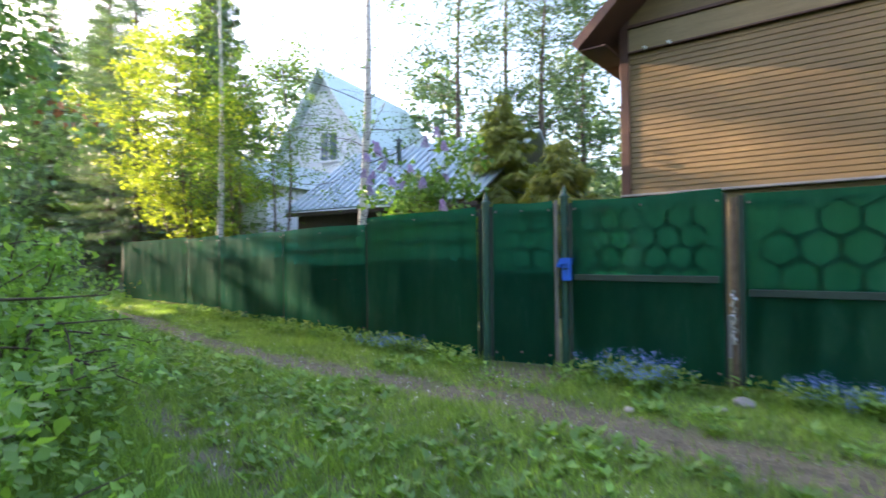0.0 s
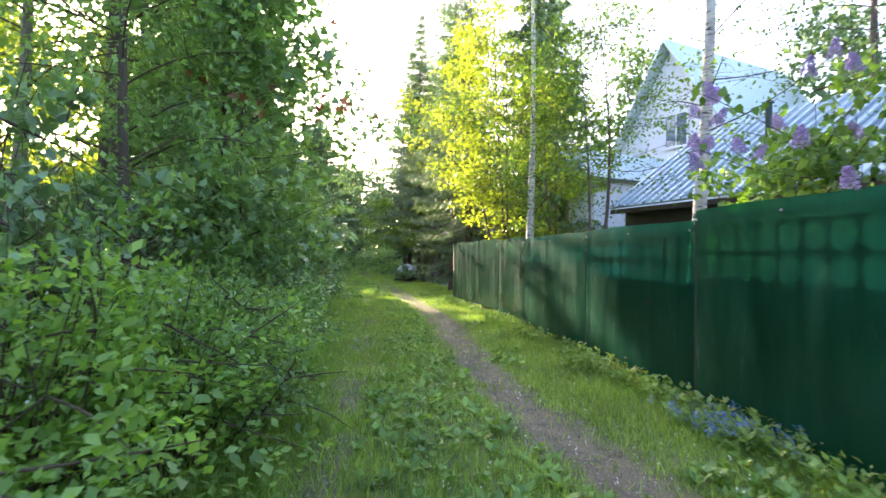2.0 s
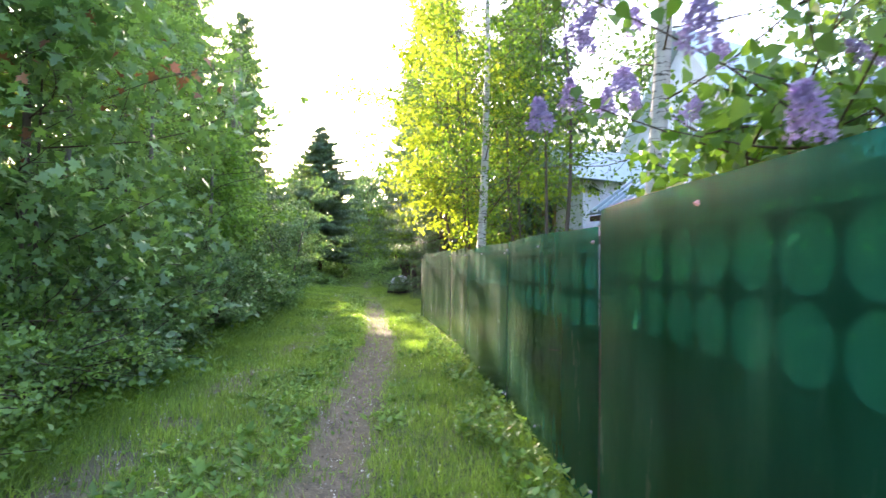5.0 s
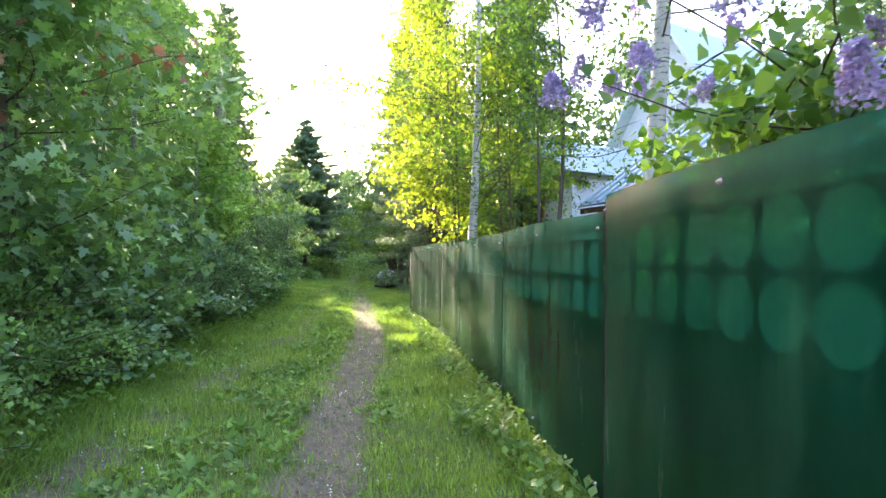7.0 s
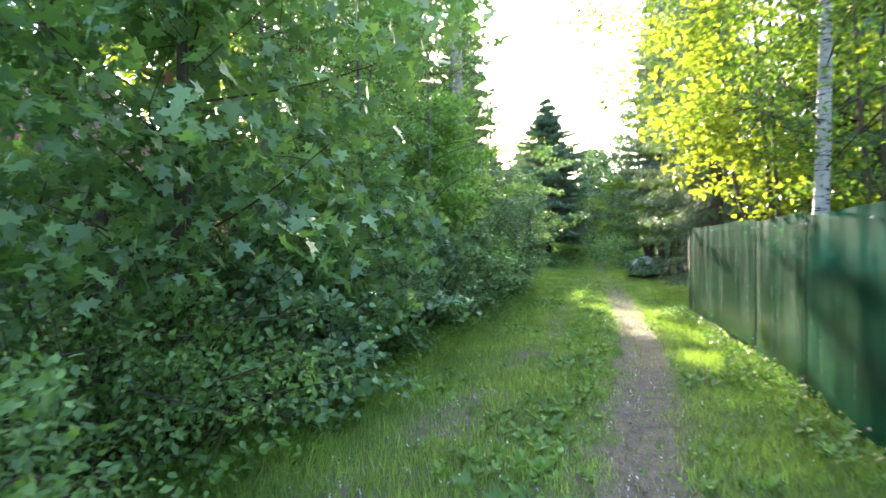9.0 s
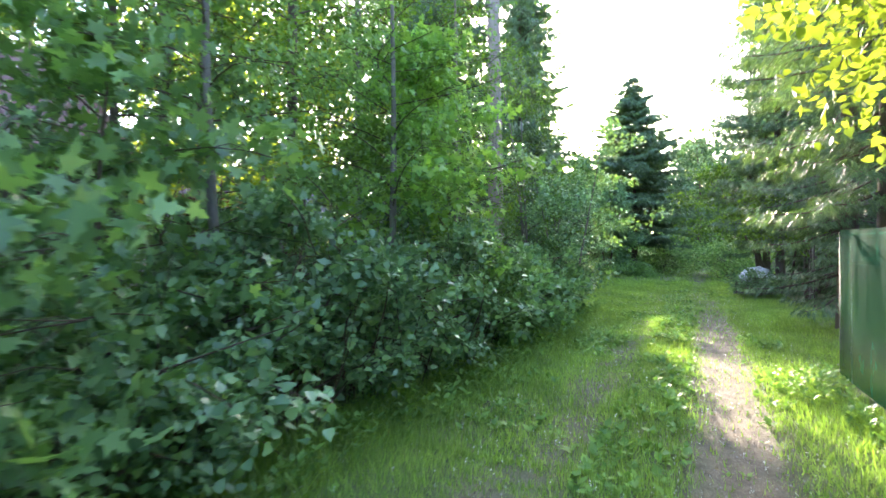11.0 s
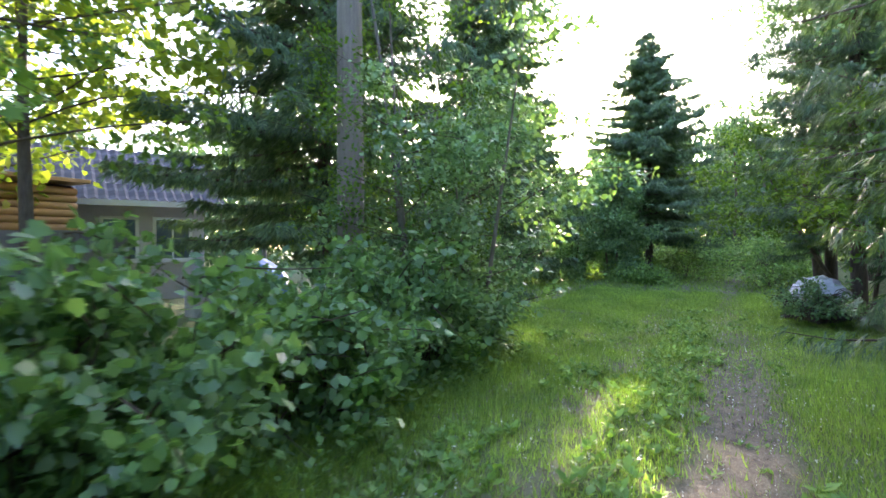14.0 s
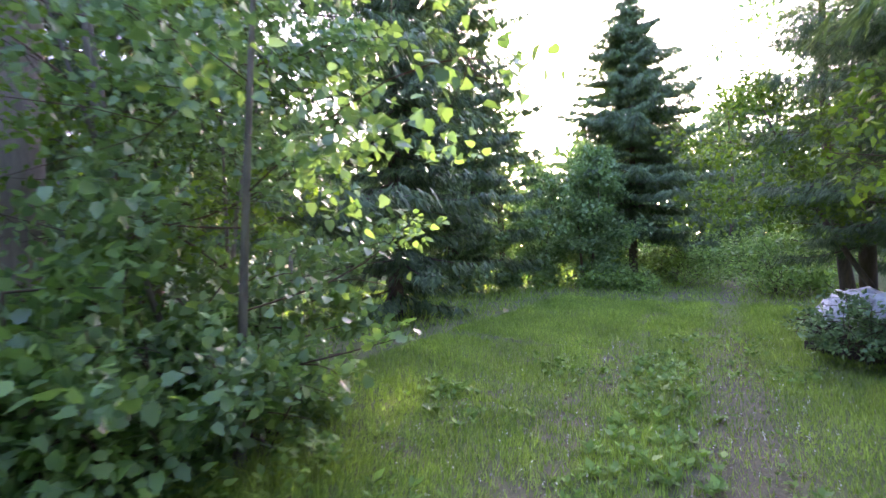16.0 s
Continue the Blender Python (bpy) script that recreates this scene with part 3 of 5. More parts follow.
def worn_at(P):
    d, _ = off_line(P, TRACK)
    n, n2 = lumps(P, 2.6, 3), lumps(P, 7.5, 5)
    far_on = smooth01(-P[:, 0], 3, 8) + 1.3 * smooth01(P[:, 0], 0.6, 2.6)
    main = (1 - 0.35 * smooth01(-P[:, 0], 15, 19)) * (1 - smooth01(np.abs(d + 0.05 * n + 0.03 * n2), 0.13 + 0.06 * n2 + 0.08 * far_on, 0.46 + 0.12 * n2 + 0.06 * n + 0.10 * far_on))
    left = (1 - smooth01(np.abs(d + second_track(P) + 0.08 * n), 0.12, 0.40)) * smooth01(n + 0.9 * n2 + 0.5, -0.1, 0.8) * (0.74 + 0.14 * smooth01(P[:, 0], -6, -2))
    far = (1 - smooth01(np.abs(d + 2.45), 0.08, 0.28)) * smooth01(n2, -0.1, 0.6) * 0.6 * smooth01(-P[:, 0], 9, 11)
    gate = 0.9 * (1 - smooth01(np.hypot(P[:, 0] - 1.25, P[:, 1] - 6.45), 0.35, 0.75))
    return np.clip(np.maximum.reduce([main, left, far, gate]), 0, 1)


def sheet_of_ground():
    xs = np.concatenate([np.linspace(-900, -60, 14), np.linspace(-55, -24, 63)[:-1], np.arange(-24, 9, 0.17), np.linspace(10, 40, 31), np.linspace(50, 900, 12)])
    ys = np.concatenate([np.linspace(-900, -30, 12), np.linspace(-25, 0, 26)[:-1], np.arange(0, 24, 0.17), np.linspace(24.5, 60, 72), np.linspace(70, 900, 14)])
    X, Y = np.meshgrid(xs, ys, indexing="ij")
    P = np.stack([X.ravel(), Y.ravel()], -1)
    V = np.column_stack([P, height_at(P)])
    i = (np.arange(len(xs) - 1)[:, None] * len(ys) + np.arange(len(ys) - 1)[None]).ravel()
    F = np.stack([i, i + len(ys), i + len(ys) + 1, i + 1], -1)
    me = mesh_np("ground", V, F, True)
    at = me.attributes.new("worn", "FLOAT", "POINT")
    at.data.foreach_set("value", worn_at(P).astype(np.float32))
    me.materials.append(GROUND)
    return tagged(new("ground", me), "grassy ground with worn gravelly wheel tracks", "ground", kind="structure")


sheet_of_ground()


def ground_z(x, y):
    return float(height_at(np.array([(x, y)], float))[0])


# ---- the green fence ----
def fence_panel(p, q, z0, z1, label, rail=None, backing=0.0, cells="hex", bar=0.024, seed=0, name="panel", parent=None, lift=(0.0, 0.0), cell=0.138):
    """Green plastic sheet on a steel frame with a honeycomb grille behind it."""
    p, q = Vector((*p, 0)), Vector((*q, 0))
    L = (q - p).length
    yaw = math.atan2(q.y - p.y, q.x - p.x)
    m = Matrix.Translation(p) @ Matrix.Rotation(yaw, 4, "Z")
    if parent is None:
        root = thing(name, m, label, "gate", "gate leaves")
    rng = np.random.default_rng(seed)
    nx, nz = 40, 36
    u, w = np.meshgrid(np.linspace(0, 1, nx), np.linspace(0, 1, nz), indexing="ij")
    x = 0.018 + u * (L - 0.036)
    top = z1 + 0.012 * np.sin(u * 5 + seed) - 0.010 * u
    low = z0 + lift[0] + (lift[1] - lift[0]) * u
    z = low + w * (top - low)

    def bulge(u, w):
        return 0.035 + 0.005 * np.sin(2.1 * math.pi * u * L / 1.3 + seed) * np.sin(math.pi * w) + 0.003 * np.sin(7 * u + 3 * w + seed)

    y = bulge(u, w)
    V = np.stack([x, y, z], -1).reshape(-1, 3)
    i = (np.arange(nx - 1)[:, None] * nz + np.arange(nz - 1)[None]).ravel()
    sheet = part_np("sheet" if parent is None else "panel", V, np.stack([i, i + 1, i + nz + 1, i + nz], -1), SHEET, root if parent is None else parent, label, True)
    if parent is not None:
        sheet.matrix_local = m
        root = sheet
    for a in (0.0, L - 0.045):
        part("upright", boxes((a, a + 0.045, -0.065, -0.014, z0 - 0.02, z1 - 0.03)), STEEL_DARK, root)
    for zz in ([z0 + 0.10, z1 - 0.09] if rail is None else [z0 + 0.10, rail, z1 - 0.09]):
        part("rail", boxes((0.05, L - 0.05, -0.062, -0.016, zz - 0.028, zz + 0.028)), STEEL_DARK, root)
    part("joint_strip", boxes((L - 0.032, L + 0.032, -0.012, 0.028, z0, z1 - 0.03), bevel=0.004), STEEL_DARK, root, "dark strip behind the joint")
    if rail is not None:
        part("cross_bar", boxes((0.05, L - 0.05, 0.052, 0.066, rail - 0.035, rail + 0.035)), STEEL_DARK, root, "dark flat bar screwed across the sheet")
    if backing:
        part("backing", boxes((0.05, L - 0.05, -0.013, 0.004, z0, z0 + backing), bevel=0.003), STEEL_DARK, root, "dark backing board")
    if cells:
        hexa = cells == "hex"
        R = cell if hexa else 0.128
        side = 6 if hexa else 16
        ang = np.radians(np.arange(side) * 360 / side + (30 if hexa else 0))
        if hexa:
            ox, oz = R * np.cos(ang), R * np.sin(ang)
            ix, iz = (R - bar) * np.cos(ang), (R - bar) * np.sin(ang)
            step, drop, stag = R * math.sqrt(3), 1.5 * R, 0.5
        else:
            k = R / np.maximum(np.abs(np.cos(ang)), np.abs(np.sin(ang)))
            ox, oz = k * np.cos(ang), k * np.sin(ang)
            ix, iz = (R - bar) * np.cos(ang), (R - bar) * np.sin(ang)
            step, drop, stag = 2 * R, 2 * R, 0.0
        VV, FF, base = [], [], 0
        zc, row = z1 - (0.10 if hexa else 0.17) - R, 0
        while zc - R > z0 + 0.05:
            xc = 0.05 + step * (0.5 + stag * (row % 2))
            while xc + step / 2 < L - 0.04:
                VV.append(np.concatenate([np.column_stack([xc + a, np.full(side, yy), zc + b]) for a, b, yy in ((ox, oz, -0.0025), (ix, iz, -0.0025), (ix, iz, -0.014))]))
                VV[-1][:, 1] += bulge(VV[-1][:, 0] / L, np.clip((VV[-1][:, 2] - z0) / (z1 - z0), 0, 1))
                k = np.arange(side)
                kn = (k + 1) % side
                FF.append(np.concatenate([np.stack([k, kn, kn + side, k + side], -1), np.stack([k + side, kn + side, kn + 2 * side, k + 2 * side], -1)]) + base)
                base += 3 * side
                xc += step
            zc -= drop
            row += 1
        part_np("grille", np.concatenate(VV), np.concatenate(FF), STEEL_DARK, root, "dark honeycomb steel grille")
    bolt = cone(0.013, 0.010, 0, 0.008, 10)
    cone(0.007, 0.005, 0.008, 0.016, 8, bolt)
    bolt_me = bpy.data.meshes.new("bolt")
    bolt.to_mesh(bolt_me)
    bolt.free()
    bolt_me.materials.append(STEEL_ZINC)
    spots = [(0.06, z1 - 0.11), (L - 0.06, z1 - 0.10), (0.06, z0 + 0.12), (L - 0.06, z0 + 0.11), (L * 0.5, z1 - 0.10), (L * 0.52, z0 + 0.13)]
    for bx, bz in spots:
        b = new("bolt", bolt_me)
        b.parent = root
        b.matrix_local = pose(bx, 0.056, bz, -90, 0, 0)
    return root


F3, F2, FG, FP = FENCE[1], FENCE[3], FENCE[2], FENCE[3]
mid = FENCE[5] + (FENCE[6] - FENCE[5]) * 0.60
fence = thing("green_fence", Matrix.Identity(4), "long glossy green plastic sheet fence on steel frames", "fence")
fence_panel((6.4, 4.25), (3.37, 5.73), 0.10, 1.93, "green plastic gate leaf with honeycomb grille showing through", rail=0.98, backing=0.93, bar=0.024, seed=1, name="gate_leaf", cell=0.175)
fence_panel((3.24, 5.79), (1.88, 6.57), 0.08, 1.97, "green plastic gate leaf with dark cross bar and honeycomb", rail=1.10, backing=1.05, bar=0.022, seed=2, name="gate_leaf")
fence_panel((1.70, 6.66), (0.97, 6.93), 0.08, 1.98, "narrow green plastic wicket door beside a post", bar=0.02, backing=1.1, seed=3, name="wicket_door")
fence_panel((0.80, 7.02), FENCE[4], 0.06, 1.97, "dark green sheet with round holes behind", cells="round", backing=1.22, bar=0.006, seed=4, parent=fence)
fence_panel(FENCE[4], FENCE[5], 0.10, 1.88, "dark green sheet, streaked", cells="round", backing=1.12, bar=0.010, seed=5, parent=fence, lift=(0.0, -0.06))
fence_panel(FENCE[5], mid, 0.08, 1.86, "green sheet, scuffed and dull", backing=1.3, cells=None, seed=6, parent=fence, lift=(-0.04, 0.04))
fence_panel(mid, FENCE[6], 0.12, 1.87, "green sheet, pale in the sun", backing=1.3, cells=None, seed=7, parent=fence)
fence_panel(FENCE[6], FENCE[7], 0.20, 1.88, "green sheet at the far end", backing=1.3, cells=None, seed=8, parent=fence)


def round_post(name, xy, top, r, label, mat, finial=True):
    root = thing(name, Matrix.Translation((*xy, ground_z(*xy))), label, "fence post", "fence posts")
    part("tube", cone(r, r, -0.1, top, 14), mat, root)
    if finial:
        bm = cone(r * 1.35, r * 1.35, top, top + 0.025, 14)
        cone(r * 1.1, r * 0.55, top + 0.025, top + 0.06, 14, bm)
        cone(r * 0.75, 0.004, top + 0.06, top + 0.15, 12, bm)
        part("finial", bm, mat, root, "pointed cap")
    return root


round_post("fence_post", (0.885, 6.965), 1.98, 0.05, "green painted round steel post with pointed cap", STEEL_GREEN)
gp = round_post("fence_post", (1.80, 6.62), 2.0, 0.045, "weathered green steel gate post with pointed cap", STEEL_GREEN)
part("stop_bar", boxes((-0.115, -0.075, -0.03, 0.02, 0.05, 1.98)), BARK_GREY, gp, "peeling grey wooden stop bar")
for hz in (0.45, 1.62):
    part("hinge", boxes((0.03, 0.10, -0.06, -0.035, hz, hz + 0.05)), RUST, gp)
p3 = round_post("fence_post", (3.31, 5.765), 1.90, 0.030, "rusty peeling steel post between gate leaves", RUST, False)
ch = bmesh.new()
for i in range(16):
    bmesh.ops.create_cone(ch, cap_ends=True, segments=8, radius1=0.018, radius2=0.014, depth=0.03,
                          matrix=Matrix.Translation((-0.035 + 0.012 * math.sin(i * 2.1), -0.045, 0.52 + i * 0.032)) @ Matrix.Rotation(i * 1.3, 4, "X"))
part("chain", ch, STEEL_ZINC, p3, "loose steel chain")
bl = thing("letter_box", pose(1.815, 6.53, 1.06, 0, 0, -28), "small bright blue plastic box hung on gate post", "letter box")
part("body", boxes((-0.05, 0.05, -0.045, 0.03, 0.0, 0.20), bevel=0.012), BLUE_PLASTIC, bl)
part("hood", prism([(-0.105, 0.16), (-0.06, 0.26), (0.055, 0.26), (0.055, 0.19), (-0.045, 0.19), (-0.075, 0.15)], -0.06, 0.035), BLUE_PLASTIC, bl)
part("slot", boxes((-0.035, 0.035, -0.051, -0.046, 0.13, 0.145), bevel=0), STEEL_DARK, bl)
# stones at the post foot
for i, (sx, sy, r) in enumerate([(3.25, 5.45, 0.10), (3.0, 5.3, 0.06), (2.2, 5.2, 0.05)]):
    bm = bmesh.new()
    bmesh.ops.create_icosphere(bm, subdivisions=2, radius=r)
    for v in bm.verts:
        v.co *= 1 + 0.25 * noise.noise(v.co * 9 + Vector((i, 0, 0)))
        v.co.z *= 0.55
    st = part("stone", bm, STONE, None, "pale grey field stone lying in grass")
    st.location = (sx, sy, ground_z(sx, sy) + r * 0.25)
    tagged(st, category="stone", group="stones by the gate")


# ---- houses ----
def brown_house():
    """Timber house with lapped brown boards over the gate."""
    root = thing("timber_house", Matrix.Translation((2.82, 8.35, 0)) @ Matrix.Rotation(math.atan2(-0.5, 0.866), 4, "Z"), "brown timber house with lapped boards and gable roof", "house")
    W, D = 8.0, 6.0
    part("foundation", boxes((0, W, 0.0, D, -0.2, 0.55)), CONCRETE, root, "grey concrete plinth")
    part("wall", boxes((0.02, W - 0.02, 0.05, D, 0.55, 5.2)), SIDING_PALE, root)
    part("skirt", boxes((0.0, W, 0.0, 0.045, 0.56, 2.16)), SIDING_PALE, root, "pale board skirt under the siding")
    part("flashing", boxes((-0.03, W, -0.09, -0.002, 2.165, 2.20)), FLASHING, root, "grey metal drip edge")
    pitch, n = 0.074, 27
    bm = bmesh.new()
    prof = [(-0.006, 0.0), (-0.017, 0.002), (-0.019, 0.010), (-0.008, pitch + 0.002), (0.010, pitch + 0.002), (0.010, 0.0)]
    a = [bm.verts.new((0.10, y, z)) for y, z in prof]
    b = [bm.verts.new((W, y, z)) for y, z in prof]
    bm.faces.new(a[::-1])
    bm.faces.new(b)
    for i in range(len(prof)):
        j = (i + 1) % len(prof)
        bm.faces.new((a[i], a[j], b[j], b[i]))
    bmesh.ops.recalc_face_normals(bm, faces=bm.faces[:])
    me = bpy.data.meshes.new("board")
    bm.to_mesh(me)
    bm.free()
    me.materials.append(SIDING)
    for i in range(n):
        o = new("board", me)
        o.parent = root
        o.location = (0, 0.0, 2.20 + i * pitch)
    zt = 2.20 + n * pitch
    part("corner_board", boxes((-0.03, 0.10, -0.045, 0.06, 2.16, zt + 0.5)), TRIM_BROWN, root)
    part("frieze", boxes((0.10, W, -0.05, -0.012, zt + 0.03, zt + 0.36)), SIDING_PALE, root, "pale weathered frieze board")
    part("frieze_batten", boxes((0.10, W, -0.075, -0.012, zt + 0.005, zt + 0.032)), TRIM_BROWN, root)
    part("upper_batten", boxes((0.10, W, -0.085, -0.012, zt + 0.362, zt + 0.41)), TRIM_BROWN, root)
    part("gable", prism([(0.0, zt + 0.41), (W, zt + 0.41), (W / 2, zt + 4.0)], -0.01, 0.2), SIDING, root)
    for sgn in (0, 1):
        nx = [(-0.42, zt + 0.02), (W / 2, zt + 4.1), (W / 2, zt + 4.25), (-0.50, zt + 0.12)]
        if sgn:
            nx = [(W - x, z) for x, z in nx]
        part("roof", prism(nx, -0.65, D + 0.4), TRIM_BROWN, root, "dark red-brown board eaves")
    part("soffit", boxes((-0.40, -0.032, -0.6, 0.3, zt + 0.0, zt + 0.03)), TRIM_BROWN, root)
    for i in range(2):
        ins = cone(0.022, 0.016, 0, 0.06, 10)
        part("insulator", ins, WHITE_WALL, root, "white porcelain insulator", pose(0.35 + 0.32 * i, -0.09, zt + 0.03, 90, 0, 0))
    return root


brown_house()


def ribbed_roof(root, a, b, up, n, mat, label):
    """A metal roof sheet from eave a-b up the slope, with standing ribs as pieces."""
    a, b, up = Vector(a), Vector(b), Vector(up)
    nrm = (b - a).cross(up).normalized()
    if nrm.z < 0:
        nrm = -nrm
    bm = bmesh.new()
    lo = [a, b, b + up, a + up]
    v0 = [bm.verts.new(p) for p in lo]
    v1 = [bm.verts.new(p - nrm * 0.04) for p in lo]
    bm.faces.new(v0)
    bm.faces.new(v1[::-1])
    for i in range(4):
        j = (i + 1) % 4
        bm.faces.new((v0[i], v1[i], v1[j], v0[j]))
    bmesh.ops.recalc_face_normals(bm, faces=bm.faces[:])
    roof = part("roof", bm, mat, root, label)
    ex, ey = (b - a).normalized(), up.normalized()
    bm = boxes((-0.03, 0.03, 0, up.length, 0.0, 0.06), bevel=0.01)
    me = bpy.data.meshes.new("rib")
    bm.to_mesh(me)
    bm.free()
    me.materials.append(mat)
    for i in range(n):
        o = new("rib", me)
        o.parent = roof
        pnt = a + (b - a) * ((i + 0.5) / n)
        o.matrix_local = Matrix((ex, ey, nrm)).transposed().to_4x4()
        o.location = pnt
    return roof


def blue_shed():
    root = thing("shed", Matrix.Identity(4), "low dark shed with ribbed pale blue metal roof", "shed")
    e = Vector((0.917, -0.40, 0))
    nrm = Vector((0.40, 0.917, 0))
    A = Vector((-5.5, 15.5, 2.70))
    B = A + e * 6.4 + Vector((0, 0, 0.05))
    up = nrm * 2.9 + Vector((0, 0, 2.1)) + e * 0.5
    ribbed_roof(root, A, B, up, 24, ROOF_BLUE, "ribbed pale blue sheet metal roof")
    back = bmesh.new()
    f = [A + up, B + up, B + up + nrm * 2.9 + Vector((0, 0, -2.1)), A + up + nrm * 2.9 + Vector((0, 0, -2.1))]
    v0 = [back.verts.new(p) for p in f]
    v1 = [back.verts.new(p - Vector((0, 0, 0.05))) for p in f]
    back.faces.new(v0), back.faces.new(v1[::-1])
    for i in range(4):
        back.faces.new((v0[i], v1[i], v1[(i + 1) % 4], v0[(i + 1) % 4]))
    part("back_roof", back, ROOF_BLUE, root)
    rot = Matrix.Translation(A + nrm * 0.35 + e * 0.2) @ Matrix.Rotation(math.atan2(e.y, e.x), 4, "Z")
    part("wall", boxes((0, 6.0, 0, 5.0, -2.8, -0.08)), WOOD_DARK, root, "dark stained board wall", rot)
    part("fascia", boxes((-0.2, 6.2, -0.30, -0.25, -0.16, -0.05)), WOOD_DARK, root, "", rot)
    c = A + up * 0.62 + e * 2.6
    st = part("stove_pipe", cone(0.07, 0.07, -0.2, 0.75, 12), STEEL_DARK, root, "black stove pipe", Matrix.Translation(c))
    part("rain_cap", cone(0.12, 0.02, 0.78, 0.86, 12), STEEL_DARK, st)
    return root


blue_shed()


def window(root, m, w, h, frame_m, name="window", cross=True):
    fr = part(name, boxes((-w / 2 - 0.09, w / 2 + 0.09, -0.05, 0.02, -0.09, 0.0), (-w / 2 - 0.09, w / 2 + 0.09, -0.05, 0.02, h, h + 0.09),
                          (-w / 2 - 0.09, -w / 2, -0.05, 0.02, 0.0, h), (w / 2, w / 2 + 0.09, -0.05, 0.02, 0.0, h), bevel=0.004), frame_m, root, "", m)
    part("pane", boxes((-w / 2, w / 2, -0.012, 0.0, 0, h), bevel=0), GLASS, fr)
    if cross:
        part("mullion", boxes((-0.025, 0.025, -0.04, -0.013, 0, h), bevel=0.003), frame_m, fr)
    part("sill", boxes((-w / 2 - 0.12, w / 2 + 0.12, -0.12, -0.051, -0.12, -0.06), bevel=0.005), frame_m, fr)
    return fr


def white_house():
    yaw = math.atan2(-0.30, 0.95)
    root = thing("white_house", Matrix.Translation((-7.9, 25.8, 0)) @ Matrix.Rotation(yaw, 4, "Z"), "tall white house with steep green-edged gable", "house")
    hw, zt, ze = 3.0, 10.4, 5.9
    part("wall", prism([(-hw, -0.2), (hw, -0.2), (hw, ze), (0, zt - 0.15), (-hw, ze)], 0, 8), WHITE_WALL, root)
    for s in (-1, 1):
        k = (zt - ze) / hw
        part("roof", prism([(s * (hw + 0.5), ze - 0.5 * k), (0, zt), (0, zt + 0.16), (s * (hw + 0.6), ze - 0.5 * k + 0.05)], -0.55, 8.4), ROOF_PALE, root, "steep pale grey-green roof slope")
    window(root, pose(0.25, -0.01, 6.1), 1.0, 1.3, WHITE_WALL)
    window(root, pose(-1.1, -0.01, 3.2), 0.9, 1.2, WHITE_WALL)
    # lower wing toward the lane
    wing = Matrix.Translation((1.7, -7.15, 0))
    part("wing_wall", prism([(-2.2, -0.2), (1.2, -0.2), (1.2, 3.9), (-2.2, 3.9)], 0, 8.2), WHITE_WALL, root, "white plastered side wing", wing)
    part("wing_roof", prism([(-2.6, 3.9), (1.5, 3.9), (-0.5, 5.2)], -0.4, 8.0), ROOF_PALE, root, "low pale wing roof", wing)
    window(root, pose(0.5, -7.16, 2.5), 0.42, 0.95, WOOD_FRAME, cross=False)
    window(root, pose(1.45, -7.16, 2.5), 0.42, 0.95, WOOD_FRAME, cross=False)
    # porch roof in corrugated slate
    bm = bmesh.new()
    n = 40
    rows = [[bm.verts.new((-2.2 + 3.6 * i / n, -8.7 - 1.1 * j, 2.55 - 0.30 * j + 0.035 * math.sin(i * 1.57))) for i in range(n + 1)] for j in (0, 1)]
    for i in range(n):
        bm.faces.new((rows[0][i], rows[1][i], rows[1][i + 1], rows[0][i + 1]))
    bmesh.ops.solidify(bm, geom=bm.faces[:], thickness=0.02)
    part("porch_roof", bm, ROOF_SLATE, root, "low corrugated grey slate porch roof")
    return root


white_house()


def left_house():
    root = thing("cottage", Matrix.Translation((-24.9, 2.2, 0)) @ Matrix.Rotation(math.atan2(0.86, -0.5), 4, "Z"), "pale grey plastered cottage with dark tiled roof", "house")
    part("wall", boxes((-0.0, 7.0, -0.0, 5.5, -0.2, 3.05), bevel=0.01), GREY_WALL, root)
    # roof with rolled tile courses facing the garden
    bm = bmesh.new()
    nu, nv = 96, 14
    grid = []
    for j in range(nv + 1):
        row = []
        for i in range(nu + 1):
            u, v = i / nu, j / nv
            row.append(bm.verts.new((-0.5 + 8.0 * u, -0.55 + 3.3 * v, 3.05 + 1.9 * v + 0.03 * math.sin(i * 2 * math.pi / 3) - (0.035 if j % 2 else 0))))
        grid.append(row)
    for j in range(nv):
        for i in range(nu):
            bm.faces.new((grid[j][i], grid[j][i + 1], grid[j + 1][i + 1], grid[j + 1][i]))
    part("roof", bm, ROOF_TILE, root, "dark violet-grey tile roof")
    part("rear_roof", prism([(-0.5, 3.05), (7.5, 3.05), (7.5, 3.15), (-0.5, 3.15)], 2.8, 6.1), ROOF_TILE, root)
    part("gable", boxes((-0.0, 7.0, 0.4, 2.9, 3.06, 3.6)), GREY_WALL, root)
    part("fascia", boxes((-0.5, 7.5, -0.60, -0.555, 2.86, 3.02)), WHITE_WALL, root, "white eaves board")
    for x, w in ((3.3, 0.75), (4.7, 0.8), (6.1, 0.9)):
        window(root, pose(x, -0.01, 1.35), w, 1.15, WHITE_WALL)
    part("side_wall", boxes((-2.2, -0.01, 1.2, 5.0, -0.2, 2.7)), GREY_WALL, root)
    part("side_fascia", boxes((-2.4, -0.01, 0.8, 1.15, 2.68, 2.82)), WHITE_WALL, root)
    return root


left_house()


